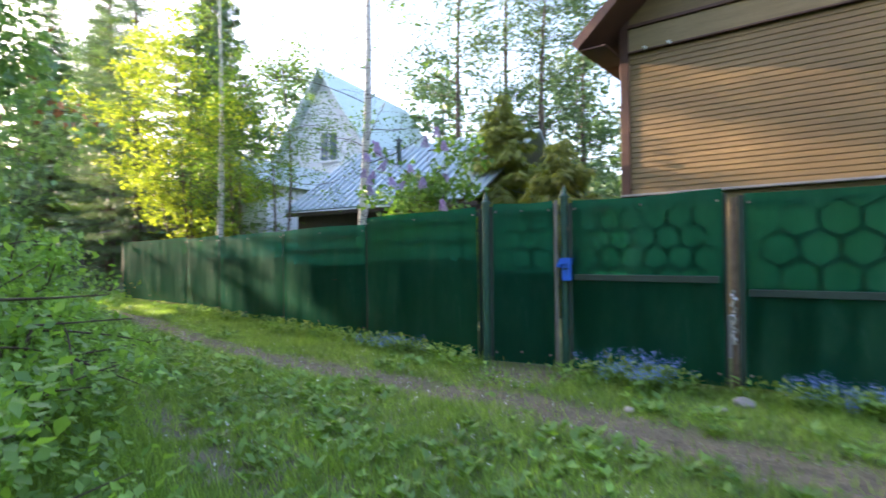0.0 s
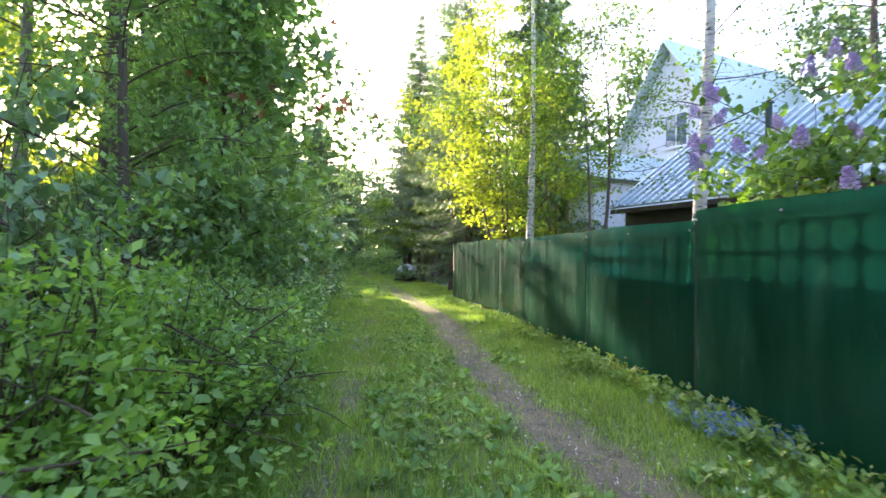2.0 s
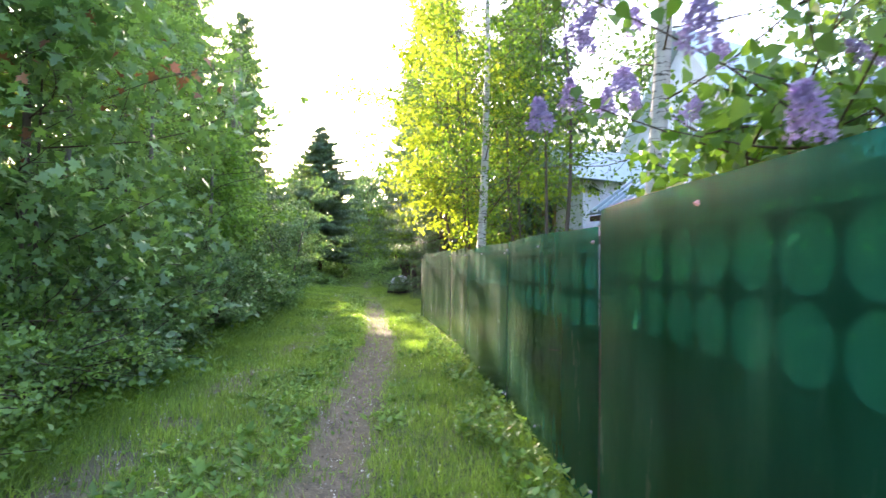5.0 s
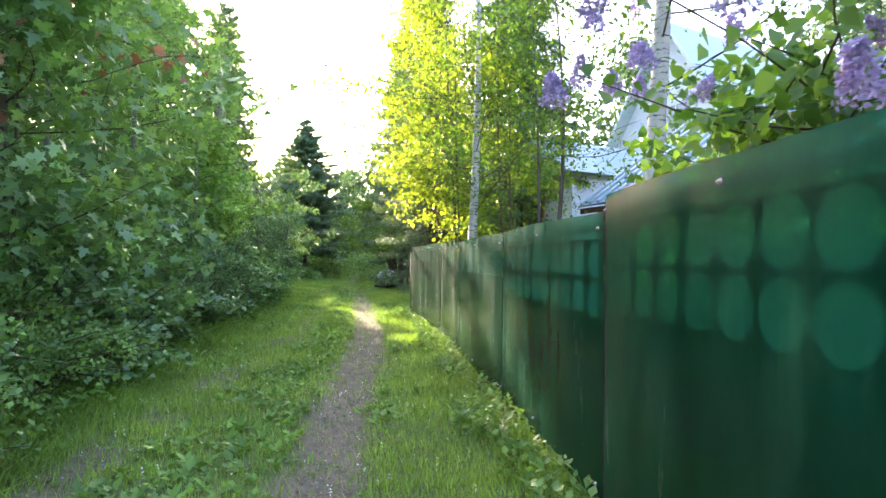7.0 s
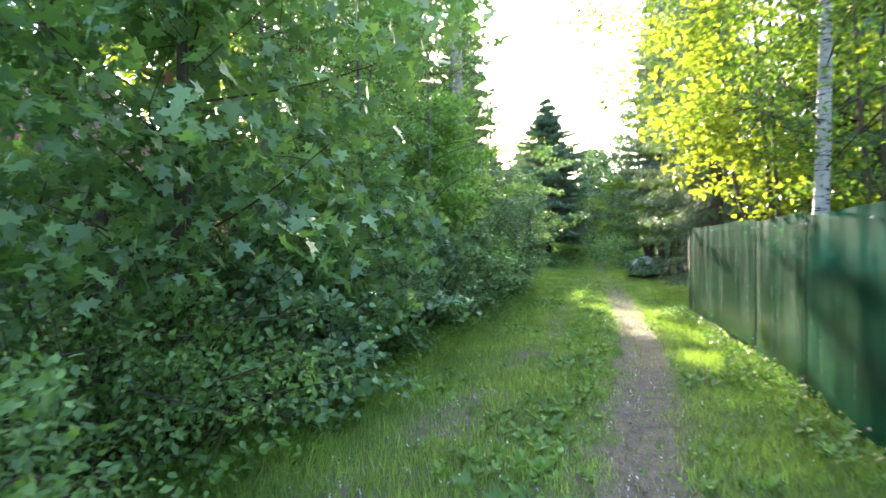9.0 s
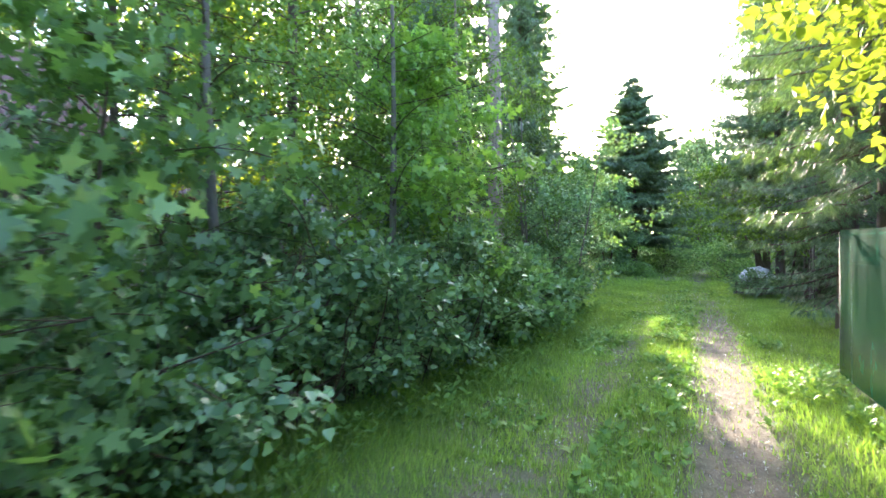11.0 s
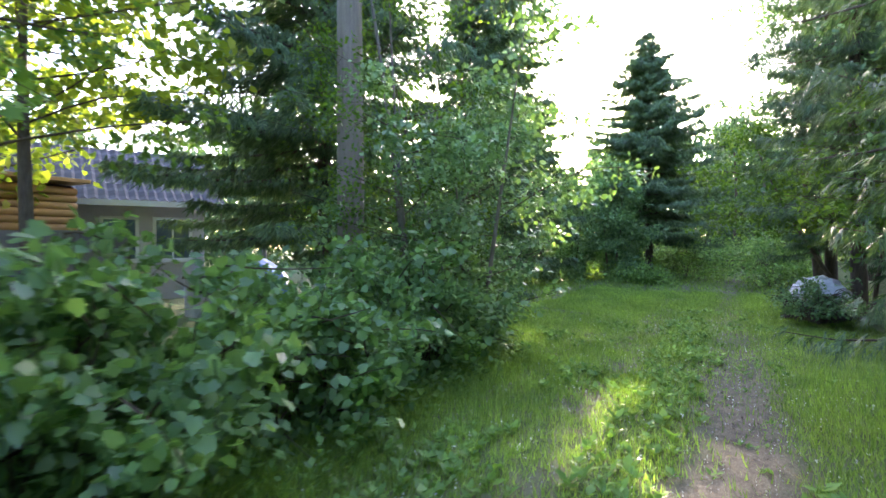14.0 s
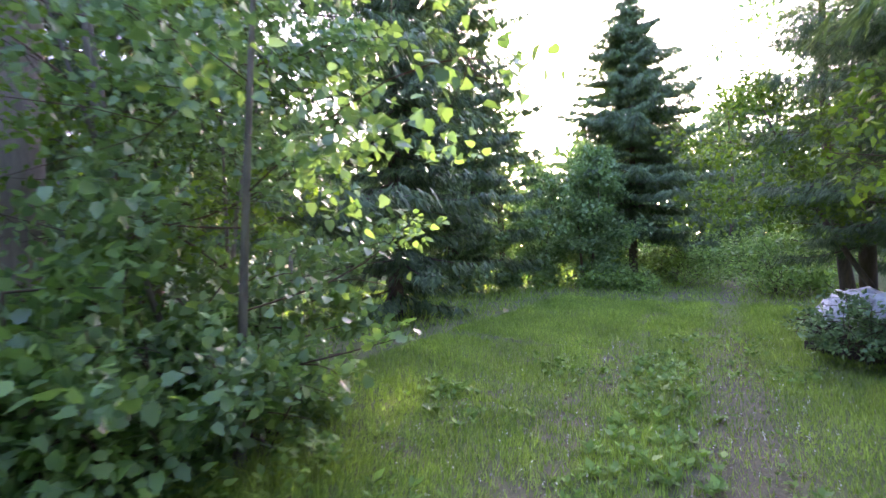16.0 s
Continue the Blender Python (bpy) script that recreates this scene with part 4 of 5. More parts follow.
def log_shed():
    root = thing("wood_shed", pose(-23.8, 4.57, 0, 0, 0, 148), "small shed of warm round logs with flat roof", "shed")
    for i in range(17):
        a = sway(np.random.default_rng(i), np.array([0.0, 0, 0.1 + 0.19 * i]), np.array([2.4, 0, 0.1 + 0.19 * i]), 4, 0.005)
        V, F = tubes([(a, np.full(4, 0.10))], 8)
        part_np("log", V, F, WOOD_WARM, root, smooth=True)
    part("rear", boxes((0, 2.4, 0.1, 0.9, 0, 3.3)), WOOD_DARK, root)
    part("roof", boxes((-0.2, 2.6, -0.35, 1.0, 3.36, 3.46)), WOOD_WARM, root, "pale plank roof edge")
    return root


log_shed()
gb = thing("board_fence", pose(-21.75, 6.2, 0, 0, 0, 113.5), "dull grey sheet fence between gardens", "fence")
for i in range(3):
    part("panel", boxes((i * 0.85, i * 0.85 + 0.84, 0, 0.03, 0.1, 2.02)), GREY_BOARD, gb)
for i in range(4):
    part("post", boxes((i * 0.85 - 0.04, i * 0.85 + 0.04, 0.035, 0.11, 0, 2.05)), WOOD_DARK, gb)
wb = thing("well_ring", pose(-23.6, 9.9, 0), "pale grey concrete well ring with dark lid", "well")
part("ring", cone(0.5, 0.5, 0, 0.95, 20), CONCRETE, wb)
part("lid", cone(0.56, 0.54, 0.955, 1.02, 20), WOOD_DARK, wb)
tb = thing("tarpaulin_heap", pose(-27.0, 10.3, 0), "heap under a faded blue tarpaulin", "tarpaulin")
bm = bmesh.new()
bmesh.ops.create_icosphere(bm, subdivisions=3, radius=0.9)
for v in bm.verts:
    v.co += 0.16 * noise.noise_vector(v.co * 2.5)
    v.co.z = max(-0.05, v.co.z * 1.4)
part("cover", bm, TARP_BLUE, tb)


def pink_house():
    root = thing("garden_house", pose(-19.0, 0.4, 0, 0, 0, 50), "dark garden house with dull pink-red gable", "house")
    part("wall", boxes((-3.0, 3.0, 0, 2.5, -0.2, 3.6)), WOOD_DARK, root)
    part("gable", prism([(-3.4, 3.61), (3.4, 3.61), (0, 6.6)], 0.05, 2.4), PINK_WALL, root)
    for s in (-1, 1):
        part("roof", prism([(s * 3.7, 3.4), (0, 6.68), (0, 6.82), (s * 3.8, 3.5)], -0.4, 2.8), TRIM_BROWN, root)
    part("belt", boxes((-3.05, 3.05, -0.06, -0.005, 3.4, 3.55)), WOOD_FRAME, root)
    window(root, pose(0.9, -0.01, 1.4), 0.9, 1.1, WHITE_WALL)
    return root


pink_house()

# wooden pole by the hedge
up_ = thing("utility_pole", Matrix.Translation((-18.97, 13.45, ground_z(-18.97, 13.45))), "tall weathered round wooden utility pole", "pole")
V, F = tubes([(np.array([(0.10, 0, -0.2), (0.06, 0, 2.5), (0.0, 0, 5.5), (-0.06, 0, 9.3)]), np.array([0.205, 0.20, 0.185, 0.155]))], 16)
part_np("shaft", V, F, POLE_WOOD, up_, smooth=True)
part("top_cap", cone(0.16, 0.02, 9.3, 9.36, 16, at=(-0.06, 0)), STEEL_ZINC, up_)

# board gate under the spruces and the covered heap
bg = thing("board_fence", pose(-19.9, 23.6, ground_z(-19, 22.8), 0, 0, math.degrees(math.atan2(-2.6, 3.1))), "dark old vertical board fence under spruces", "fence")
for i in range(22):
    h = 1.55 + 0.08 * math.sin(i * 2.3)
    part("board", boxes((i * 0.18, i * 0.18 + 0.165, -0.012 + 0.006 * (i % 3), 0.012 + 0.006 * (i % 3), 0.02, h), bevel=0.003), BARK_GREY if i % 6 == 1 else WOOD_DARK, bg)
for z in (0.4, 1.2):
    part("rail", boxes((0, 3.96, 0.026, 0.07, z, z + 0.08)), WOOD_DARK, bg)
hp = thing("covered_heap", Matrix.Translation((-21.2, 23.0, ground_z(-21.2, 23.0))), "heap under crumpled shiny white plastic sheet", "tarpaulin")
bm = bmesh.new()
bmesh.ops.create_icosphere(bm, subdivisions=4, radius=1.0)
for v in bm.verts:
    q = v.co.copy()
    v.co += 0.16 * noise.noise_vector(q * 3.1) + 0.14 * noise.noise_vector(q * 9)
    v.co = Vector((v.co.x * 0.62, v.co.y * 0.52, max(0.48, v.co.z * 0.52 + 0.42)))
part("cover", bm, TARP_WHITE, hp)
part("pallet", boxes((-0.55, 0.55, -0.42, 0.42, 0.0, 0.14), (-0.5, 0.5, -0.4, 0.4, 0.14, 0.50)), WOOD_DARK, hp, "dark timber stack under the sheet")


# ---- the hedge and the wood behind it ----
def along(line, s):
    seg = np.hypot(*(line[1:] - line[:-1]).T)
    cum = np.concatenate([[0], np.cumsum(seg)])
    return np.array([np.interp(s, cum, line[:, 0]), np.interp(s, cum, line[:, 1])]), cum[-1]


def hedge_row():
    _, total = along(HEDGE, 0)
    rng = np.random.default_rng(5)
    s, k = 0.4, 0
    while s < total:
        p, _ = along(HEDGE, s)
        q, _ = along(HEDGE, min(total, s + 0.3))
        d = (q - p) / max(1e-6, np.hypot(*(q - p)))
        nrm = np.array([-d[1], d[0]])
        f = s / total
        r = rng.uniform(0.75, 0.95)
        c = p + nrm * (r * 0.75)
        h = np.interp(f, [0, 0.2, 0.35, 0.5, 0.6, 0.72, 0.82, 1.0], [0.95, 1.45, 1.45, 1.6, 2.25, 2.15, 1.55, 1.45]) * rng.uniform(0.92, 1.1)
        mat, shape, leaf, lab = LEAF_HEDGE, OVAL, 0.066, "leafy green roadside shrub with small leaves"
        if f < 0.3:
            mat = LEAF_FRESH
        if f > 0.45:
            mat, shape, leaf, lab = LEAF_DARK, HEART, 0.085, "dense dark green roadside shrub with broad leaves"
        if f > 0.72:
            mat, shape, leaf, lab = LEAF_MAPLE, LOBED, 0.088, "dense currant-like shrub with lobed green leaves"
        shrub("hedge_shrub", (c[0], c[1], ground_z(*c)), r, r * 0.95, h, (6500 if f < 0.42 else 4800) if shape is not LOBED else 5000, leaf, shape, mat, 100 + k, lab, group="hedge shrubs", foot=0.32 if f < 0.42 else 0.0)
        s += r * 1.15
        k += 1
    # second row, higher and looser
    s = 1.0
    while s < total - 6:
        p, _ = along(HEDGE, s)
        q, _ = along(HEDGE, min(total, s + 0.3))
        d = (q - p) / max(1e-6, np.hypot(*(q - p)))
        c = p + np.array([-d[1], d[0]]) * rng.uniform(1.9, 2.4)
        shrub("hedge_shrub", (c[0], c[1], ground_z(*c)), 1.1, 1.1, rng.uniform(2.2, 3.0), 3000, 0.10, OVAL if k % 2 else HEART, LEAF_DARK, 160 + k, "taller dark green shrub in the hedge's rear", group="hedge shrubs")
        s += 1.55
        k += 1


hedge_row()

WOOD = "young roadside tree with dense green crown"
deciduous("maple_tree", (-6.45, 6.1, 0.1), 6.2, 1.75, 1.1, 9500, 0.14, MAPLE, 0.07, LEAF_MAPLE, BARK, 21, "young maple with large lobed dark green leaves", limbs=34, clump=0.28)
deciduous("alder_tree", (-5.0, 4.7, 0.1), 6.8, 1.8, 2.0, 5500, 0.085, OVAL, 0.07, LEAF_HEDGE, BARK, 22, "young alder with brown trunk and loose crown", limbs=34, clump=0.24)
deciduous("maple_tree", (-9.6, 8.0, 0.1), 3.4, 1.25, 0.8, 1700, 0.14, MAPLE, 0.045, LEAF_MAPLE, BARK, 23, "maple sapling with broad pale green leaves", limbs=20, clump=0.22)
deciduous("maple_tree", (-7.75, 7.75, 0.1), 2.1, 0.9, 0.5, 900, 0.15, MAPLE, 0.03, LEAF_MAPLE, BARK, 26, "maple sapling with broad drooping leaves in the hedge", limbs=16, clump=0.2)
deciduous("maple_tree", (-13.2, 10.8, 0.1), 4.8, 1.35, 0.8, 5600, 0.125, MAPLE, 0.045, LEAF_FRESH, BARK, 25, "maple sapling with broad pale green leaves", limbs=26, clump=0.2)
deciduous("alder_tree", (-10.9, 7.5, 0.1), 6.8, 1.5, 1.6, 4200, 0.10, OVAL, 0.07, LEAF_DARK, BARK, 28, "slim alder with dark green leaves behind the hedge", limbs=34, clump=0.25)
deciduous("alder_tree", (-12.6, 7.8, 0.1), 7.0, 1.7, 1.2, 10000, 0.10, OVAL, 0.06, LEAF_HEDGE, BARK_GREY, 27, WOOD, limbs=40, clump=0.25, stems=2)
deciduous("rowan_tree", (-6.2, 6.4, 0.1), 4.6, 1.6, 2.2, 80, 0.12, MAPLE, 0.03, LEAF_RED, TWIG, 24, "sapling with reddish young leaf tips", limbs=12)
for i, (x, y, h, r, z0, n) in enumerate([(-8.6, 7.0, 7.5, 1.3, 4.0, 4000), (-10.4, 8.6, 7.5, 1.3, 2.6, 5000), (-12.4, 10.2, 7.8, 1.4, 2.2, 5500), (-14.3, 11.5, 8.2, 1.4, 2.2, 5500), (-19.2, 14.5, 7.2, 1.7, 1.0, 10000)]):
    deciduous("birch_sapling" if i > 3 else "alder_tree", (x, y, 0.1), h, r, z0, n, 0.075, OVAL, 0.06, LEAF_BIRCH if i > 2 else LEAF_HEDGE, BARK_GREY, 30 + i, WOOD, limbs=40, clump=0.2, stems=2 if i == 4 else 1)
for i, (x, y, h, r, z0, lean) in enumerate([(-7.6, 5.4, 11, 2.4, 3.6, 0.02), (-9.5, 4.2, 12, 2.4, 4.0, -0.02), (-3.6, 2.4, 10, 2.2, 3.0, 0.0), (-5.8, 1.2, 12, 2.6, 3.4, 0.02), (-11.4, 5.6, 12, 2.3, 4.2, 0.0),
                                             (-13.2, 6.9, 11, 2.2, 3.8, 0.03), (-14.6, 8.6, 12, 2.2, 4.0, 0.0), (-16.8, 9.6, 11, 2.1, 3.6, 0.02), (-12.6, 2.2, 13, 2.8, 3.5, 0.0), (-1.6, -1.0, 10, 2.4, 2.5, 0)]):
    # 4 and 8 have golden backlight in their leaf colour, 5 to 7 darker leaves
    deciduous("alder_tree", (x, y, 0.05), h, r, z0, 5000, 0.12, OVAL, 0.12, LEAF_SUNLIT if i in (4, 8) else LEAF_BIRCH if i in (5, 6, 7) else LEAF_HEDGE, BARK_GREY if i % 2 else BARK, 50 + i, "slim grey-trunked tree with airy green crown", limbs=34, clump=0.30, lean=(lean, 0.0), up=0.3)
deciduous("maple_tree", (-19.6, 8.6, 0), 9, 2.6, 3.6, 6000, 0.17, LOBED, 0.13, LEAF_SUNLIT, BARK, 66, "garden maple with sunlit yellow-green leaves", limbs=34, clump=0.3)
deciduous("maple_tree", (-22.6, 5.2, 0), 10, 3.0, 2.6, 5500, 0.20, LOBED, 0.15, LEAF_SUNLIT, BARK, 67, "garden maple with sunlit yellow-green leaves", limbs=34, clump=0.35)

deciduous("hazel_bush", (-18.5, 15.2, 0.1), 4.6, 1.35, 0.5, 8500, 0.085, HEART, 0.04, LEAF_DARK, BARK_GREY, 68, "broad-leaved hazel at the end of the hedge", limbs=40, clump=0.16, stems=4, category="shrub")

# spruces
SPR = "dark green spruce with drooping boughs"
conifer("spruce_tree", (-23.76, 12.5, 0), 14, 5.0, 1.9, 71, SPR + " by the pole", density=1.1, droop=0.16, power=0.6)
conifer("spruce_tree", (-26.6, 16.6, 0), 13, 2.5, 0.9, 72, SPR, density=0.85)
conifer("spruce_tree", (-31.6, 18.6, 0), 17, 3.3, 0.8, 73, SPR, power=0.62)
conifer("spruce_tree", (-35.8, 26.7, 0.1), 12.0, 4.9, 2.2, 74, "lone spruce with bare grey foot in the grass", density=1.8, droop=0.22, power=0.88, trunk_r=0.20, spray=0.27)
for i, (x, y, h, r, z0) in enumerate([(-11.1, 16.6, 12, 2.2, 2.4), (-14.2, 19.2, 14, 2.4, 0.9), (-17.4, 22.6, 13, 2.3, 0.7), (-20.0, 26.0, 14, 2.5, 0.7), (-9.3, 18.2, 13, 2.4, 1.5), (-25.5, 29.5, 13, 2.6, 1.0)]):
    conifer("spruce_tree", (x, y, ground_z(x, y)), h, r, z0, 80 + i, SPR + " beyond the fence", density=1.2 if i < 3 else 0.6, spray=0.17 if i < 3 else 0.34)
for i, (x, y, h, r, z0) in enumerate([(-20.7, 23.5, 15, 2.3, 2.0), (-23.3, 25.2, 14, 2.1, 1.6)]):
    conifer("spruce_tree", (x, y, ground_z(x, y)), h, r, z0, 88 + i, SPR + " behind the covered heap", density=2.2, spray=0.18, trunk_r=0.15)
for i, (x, y) in enumerate([(-18.6, 22.4), (-21.6, 24.6)]):
    deciduous("elder_tree", (x, y, 0.25), 4.6, 2.2, 1.5, 7000, 0.12, OVAL, 0.06, LEAF_BIRCH, BARK, 91 + i, "spreading light green elder under the spruces", limbs=30, clump=0.2, up=0.15, stems=2)
shrub("low_bush", (-20.5, 22.2, 0.2), 1.0, 0.5, 0.72, 2800, 0.08, OVAL, LEAF_DARK, 93, "low dark bush before the covered heap", clump=0.08)
for i, (x, y, h) in enumerate([(-19.2, 23.6, 15), (-24.5, 26.0, 12), (-28.5, 31.5, 13), (-23.0, 27.5, 14), (-33, 36, 12)]):
    deciduous("pine_tree", (x, y, 0.2), h, 2.0, h * (0.16 if i < 1 else 0.35), 8000, 0.13, OVAL, 0.13, LEAF_DARK, BARK, 95 + i, "tall thin tree with dark airy crown", limbs=34, clump=0.3, up=0.2)
for i, (x, y, r, h) in enumerate([(-35.0, 28.2, 1.6, 2.0), (-37.5, 26.0, 1.6, 1.8), (-39.0, 29.5, 2.0, 2.4), (-33.0, 24.6, 1.3, 1.1), (-29.8, 28.6, 1.8, 2.3), (-32.6, 31.0, 2.0, 2.6), (-37.5, 34.8, 2.2, 2.8), (-42.5, 33.4, 2.2, 2.6)]):
    shrub("meadow_shrub", (x, y, 0.0), r, r, h, 3500, 0.15, OVAL, LEAF_HEDGE, 110 + i, "rounded fresh green shrub at the meadow edge", stems=26, clump=0.2, group="meadow shrubs")

# garden side of the fence
deciduous("maple_tree", (-7.7, 14.5, 0.2), 7.8, 2.1, 1.3, 12000, 0.095, HEART, 0.05, LEAF_SUNLIT, BARK, 121, "sunlit yellow-green maple leaning over the fence", limbs=44, clump=0.22, stems=3)
deciduous("birch_tree", (-5.94, 12.62, 0.1), 10.5, 2.2, 2.4, 9500, 0.075, OVAL, 0.095, LEAF_BIRCH, BIRCH, 122, "white-barked birch with thin light foliage", limbs=36, clump=0.22, limb_k=0.18)
deciduous("birch_tree", (-1.86, 10.56, 0.1), 11.5, 1.8, 2.8, 3000, 0.075, OVAL, 0.105, LEAF_BIRCH, BIRCH, 123, "white-barked birch with sparse hanging foliage", limbs=30, clump=0.2, limb_k=0.16)
deciduous("bird_cherry", (-6.0, 14.2, 0.1), 6.4, 1.4, 1.2, 6500, 0.085, OVAL, 0.05, LEAF_BIRCH, BARK, 124, "light green bird cherry behind the fence", limbs=36, clump=0.2, stems=2)
deciduous("bird_cherry", (-4.5, 12.7, 0.1), 6.8, 1.6, 3.2, 4600, 0.08, OVAL, 0.05, LEAF_BIRCH, BARK, 126, "light green bird cherry before the white gable", limbs=34, clump=0.25, stems=2)
for i, (x, y, h, r) in enumerate([(-0.4, 18.5, 13, 2.0), (1.2, 19.6, 14, 2.0), (2.6, 18.4, 12, 1.8), (3.9, 19.6, 11, 1.8)]):
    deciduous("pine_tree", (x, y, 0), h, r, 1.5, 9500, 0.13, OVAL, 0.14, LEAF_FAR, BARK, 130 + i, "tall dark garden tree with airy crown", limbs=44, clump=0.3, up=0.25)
conifer("thuja_tree", (1.0, 14.2, 0), 5.4, 1.7, 0.5, 135, "dense golden-green garden conifer behind the fence", needles=NEEDLE_GOLD, density=1.3, droop=0.2)
conifer("thuja_tree", (2.3, 13.0, 0), 4.0, 1.5, 0.4, 136, "dense golden-green garden conifer behind the fence", needles=NEEDLE_GOLD, density=1.3, droop=0.2)


def lilac():
    base = (-0.05, 9.45, 0.05)
    root = shrub("lilac_bush", base, 1.2, 0.8, 3.1, 5600, 0.095, HEART, LEAF_LILAC, 141, "lilac bush in purple bloom leaning over fence", stems=24, clump=0.13, keep=lambda P: P[:, 1] > -1.25 - 0.75 * P[:, 0])
    rng = np.random.default_rng(142)
    # boughs that hang over the lane
    P, A, N, S, br = [], [], [], [], []
    for i in range(12):
        o = np.array([rng.uniform(-0.4, 0.7), rng.uniform(-0.5, 0.1), rng.uniform(1.7, 2.4)])
        e = np.array([rng.uniform(-0.9, 0.9), rng.uniform(-2.1, -1.1), rng.uniform(2.25, 3.1)])
        ln = sway(rng, o, e, 8, 0.06, 0.08)
        br.append((ln, np.linspace(0.010, 0.003, 8)))
        m = 60
        q = rng.uniform(0.15, 1.0, m)
        p = np.stack([np.interp(q, np.linspace(0, 1, 8), ln[:, c]) for c in range(3)], -1) + rng.normal(0, 0.075, (m, 3))
        P.append(p)
        A.append(rng.normal(0, 0.7, (m, 3)) + np.array([0, -0.3, -0.7]))
        N.append(rng.normal(0, 0.5, (m, 3)) + np.array([0, -0.4, 0.7]))
        S.append(0.085 * rng.uniform(0.6, 1.25, m))
    V, F = tubes(br, 4)
    part_np("overhanging_branchwork", V, F, TWIG, root)
    V, F = leaves(np.concatenate(P), np.concatenate(A), np.concatenate(N), np.concatenate(S), HEART)
    part_np("overhanging_leaves", V, F, LEAF_LILAC, root)
    tips = [(-0.55, -1.86, 2.5), (-0.66, -1.92, 2.15), (-0.60, -1.75, 2.72), (-0.4, -1.7, 2.3), (-0.9, -1.2, 2.75), (-0.95, -0.9, 2.45), (-0.7, -1.3, 2.9), (0.36, -2.16, 1.90), (0.10, -2.2, 2.2), (0.0, -1.4, 2.9), (-1.05, -0.4, 2.6), (-0.8, -1.5, 2.35), (0.35, -1.8, 2.75), (-1.15, -0.6, 2.6), (-0.9, -0.7, 3.0), (-0.3, -0.9, 2.6), (0.3, -0.8, 2.45), (-0.5, -0.9, 2.35), (0.1, -0.9, 3.15)]
    for t in tips:
        n = 360
        h = rng.uniform(0, 1, n)
        a = rng.uniform(0, 2 * np.pi, n)
        r = 0.055 * (1 - h) ** 0.5 * rng.uniform(0.7, 1.1, n)
        p = np.stack([r * np.cos(a), r * np.sin(a), 0.135 * h], -1)
        tilt = rng.normal(0, 0.35, 2)
        p[:, 0] += tilt[0] * p[:, 2]
        p[:, 1] += tilt[1] * p[:, 2]
        V, F = leaves(p + np.array(t), rng.normal(0, 1, (n, 3)), rng.normal(0, 1, (n, 3)), np.full(n, 0.022), OVAL)
        part_np("blossom", V, F, PETAL_LILAC, root, "pale purple lilac panicle")


lilac()

# low trees added to shade the lane from the evening sun, and the distant wood
for i, (x, y, h, r) in enumerate([(-33.5, 23.75, 5.8, 1.2), (-33.0, 20.6, 7.3, 1.25), (-34.0, 22.2, 4.8, 1.3), (-36.5, 24.8, 5.2, 1.6), (-31.5, 18.4, 5.2, 1.6)]):
    deciduous("willow_tree", (x, y, 0), h, r, 0.4, 9000, 0.18, OVAL, 0.06, LEAF_DARK, BARK, 145 + i, "low rounded willow added at the meadow edge to shade the lane", limbs=36, clump=0.25, stems=3, twigs=False)
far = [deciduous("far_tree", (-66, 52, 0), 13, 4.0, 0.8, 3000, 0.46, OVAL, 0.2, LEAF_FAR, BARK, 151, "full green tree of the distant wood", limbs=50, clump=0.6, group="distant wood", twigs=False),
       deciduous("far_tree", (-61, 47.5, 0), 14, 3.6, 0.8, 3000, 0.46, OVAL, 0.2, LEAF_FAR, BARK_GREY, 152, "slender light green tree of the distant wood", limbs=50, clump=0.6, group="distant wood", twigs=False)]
FAR = [(-66, 39.5, 1.1), (-58, 36.8, 0.95), (-44, 36.5, 0.75), (-47, 41, 0.85), (-52, 38, 0.85), (-56, 44, 0.95), (-41, 40, 0.85), (-36, 41, 0.9), (-51, 34.5, 0.8), (-60, 38, 0.9), (-31, 38, 0.9), (-26, 36, 0.9),
       (-44, 17.0, 0.72), (-40, 12.0, 0.6), (-48, 12, 0.7), (-36, 8.5, 0.6), (-42, 5, 0.65), (-35, 1, 0.6), (-54, 21, 0.8), (-12, 33, 1.0), (-3, 34, 1.0), (5, 32, 1.0), (12, 27, 1.0), (-20, 36, 1.0),
       (-26, -1, 1.0), (-19, -6, 1.0), (-12, -8, 1.0), (-5, -8, 0.9), (2, -9, 0.9), (9, -8, 0.9), (14, -2, 0.9), (-32, -6, 1.0)]
rng = np.random.default_rng(9)
for i, (x, y, k) in enumerate(FAR):
    copy_thing(far[i % 2], pose(x, y, 0, 0, 0, rng.uniform(0, 360)) @ Matrix.Scale(k * rng.uniform(0.93, 1.07), 4))


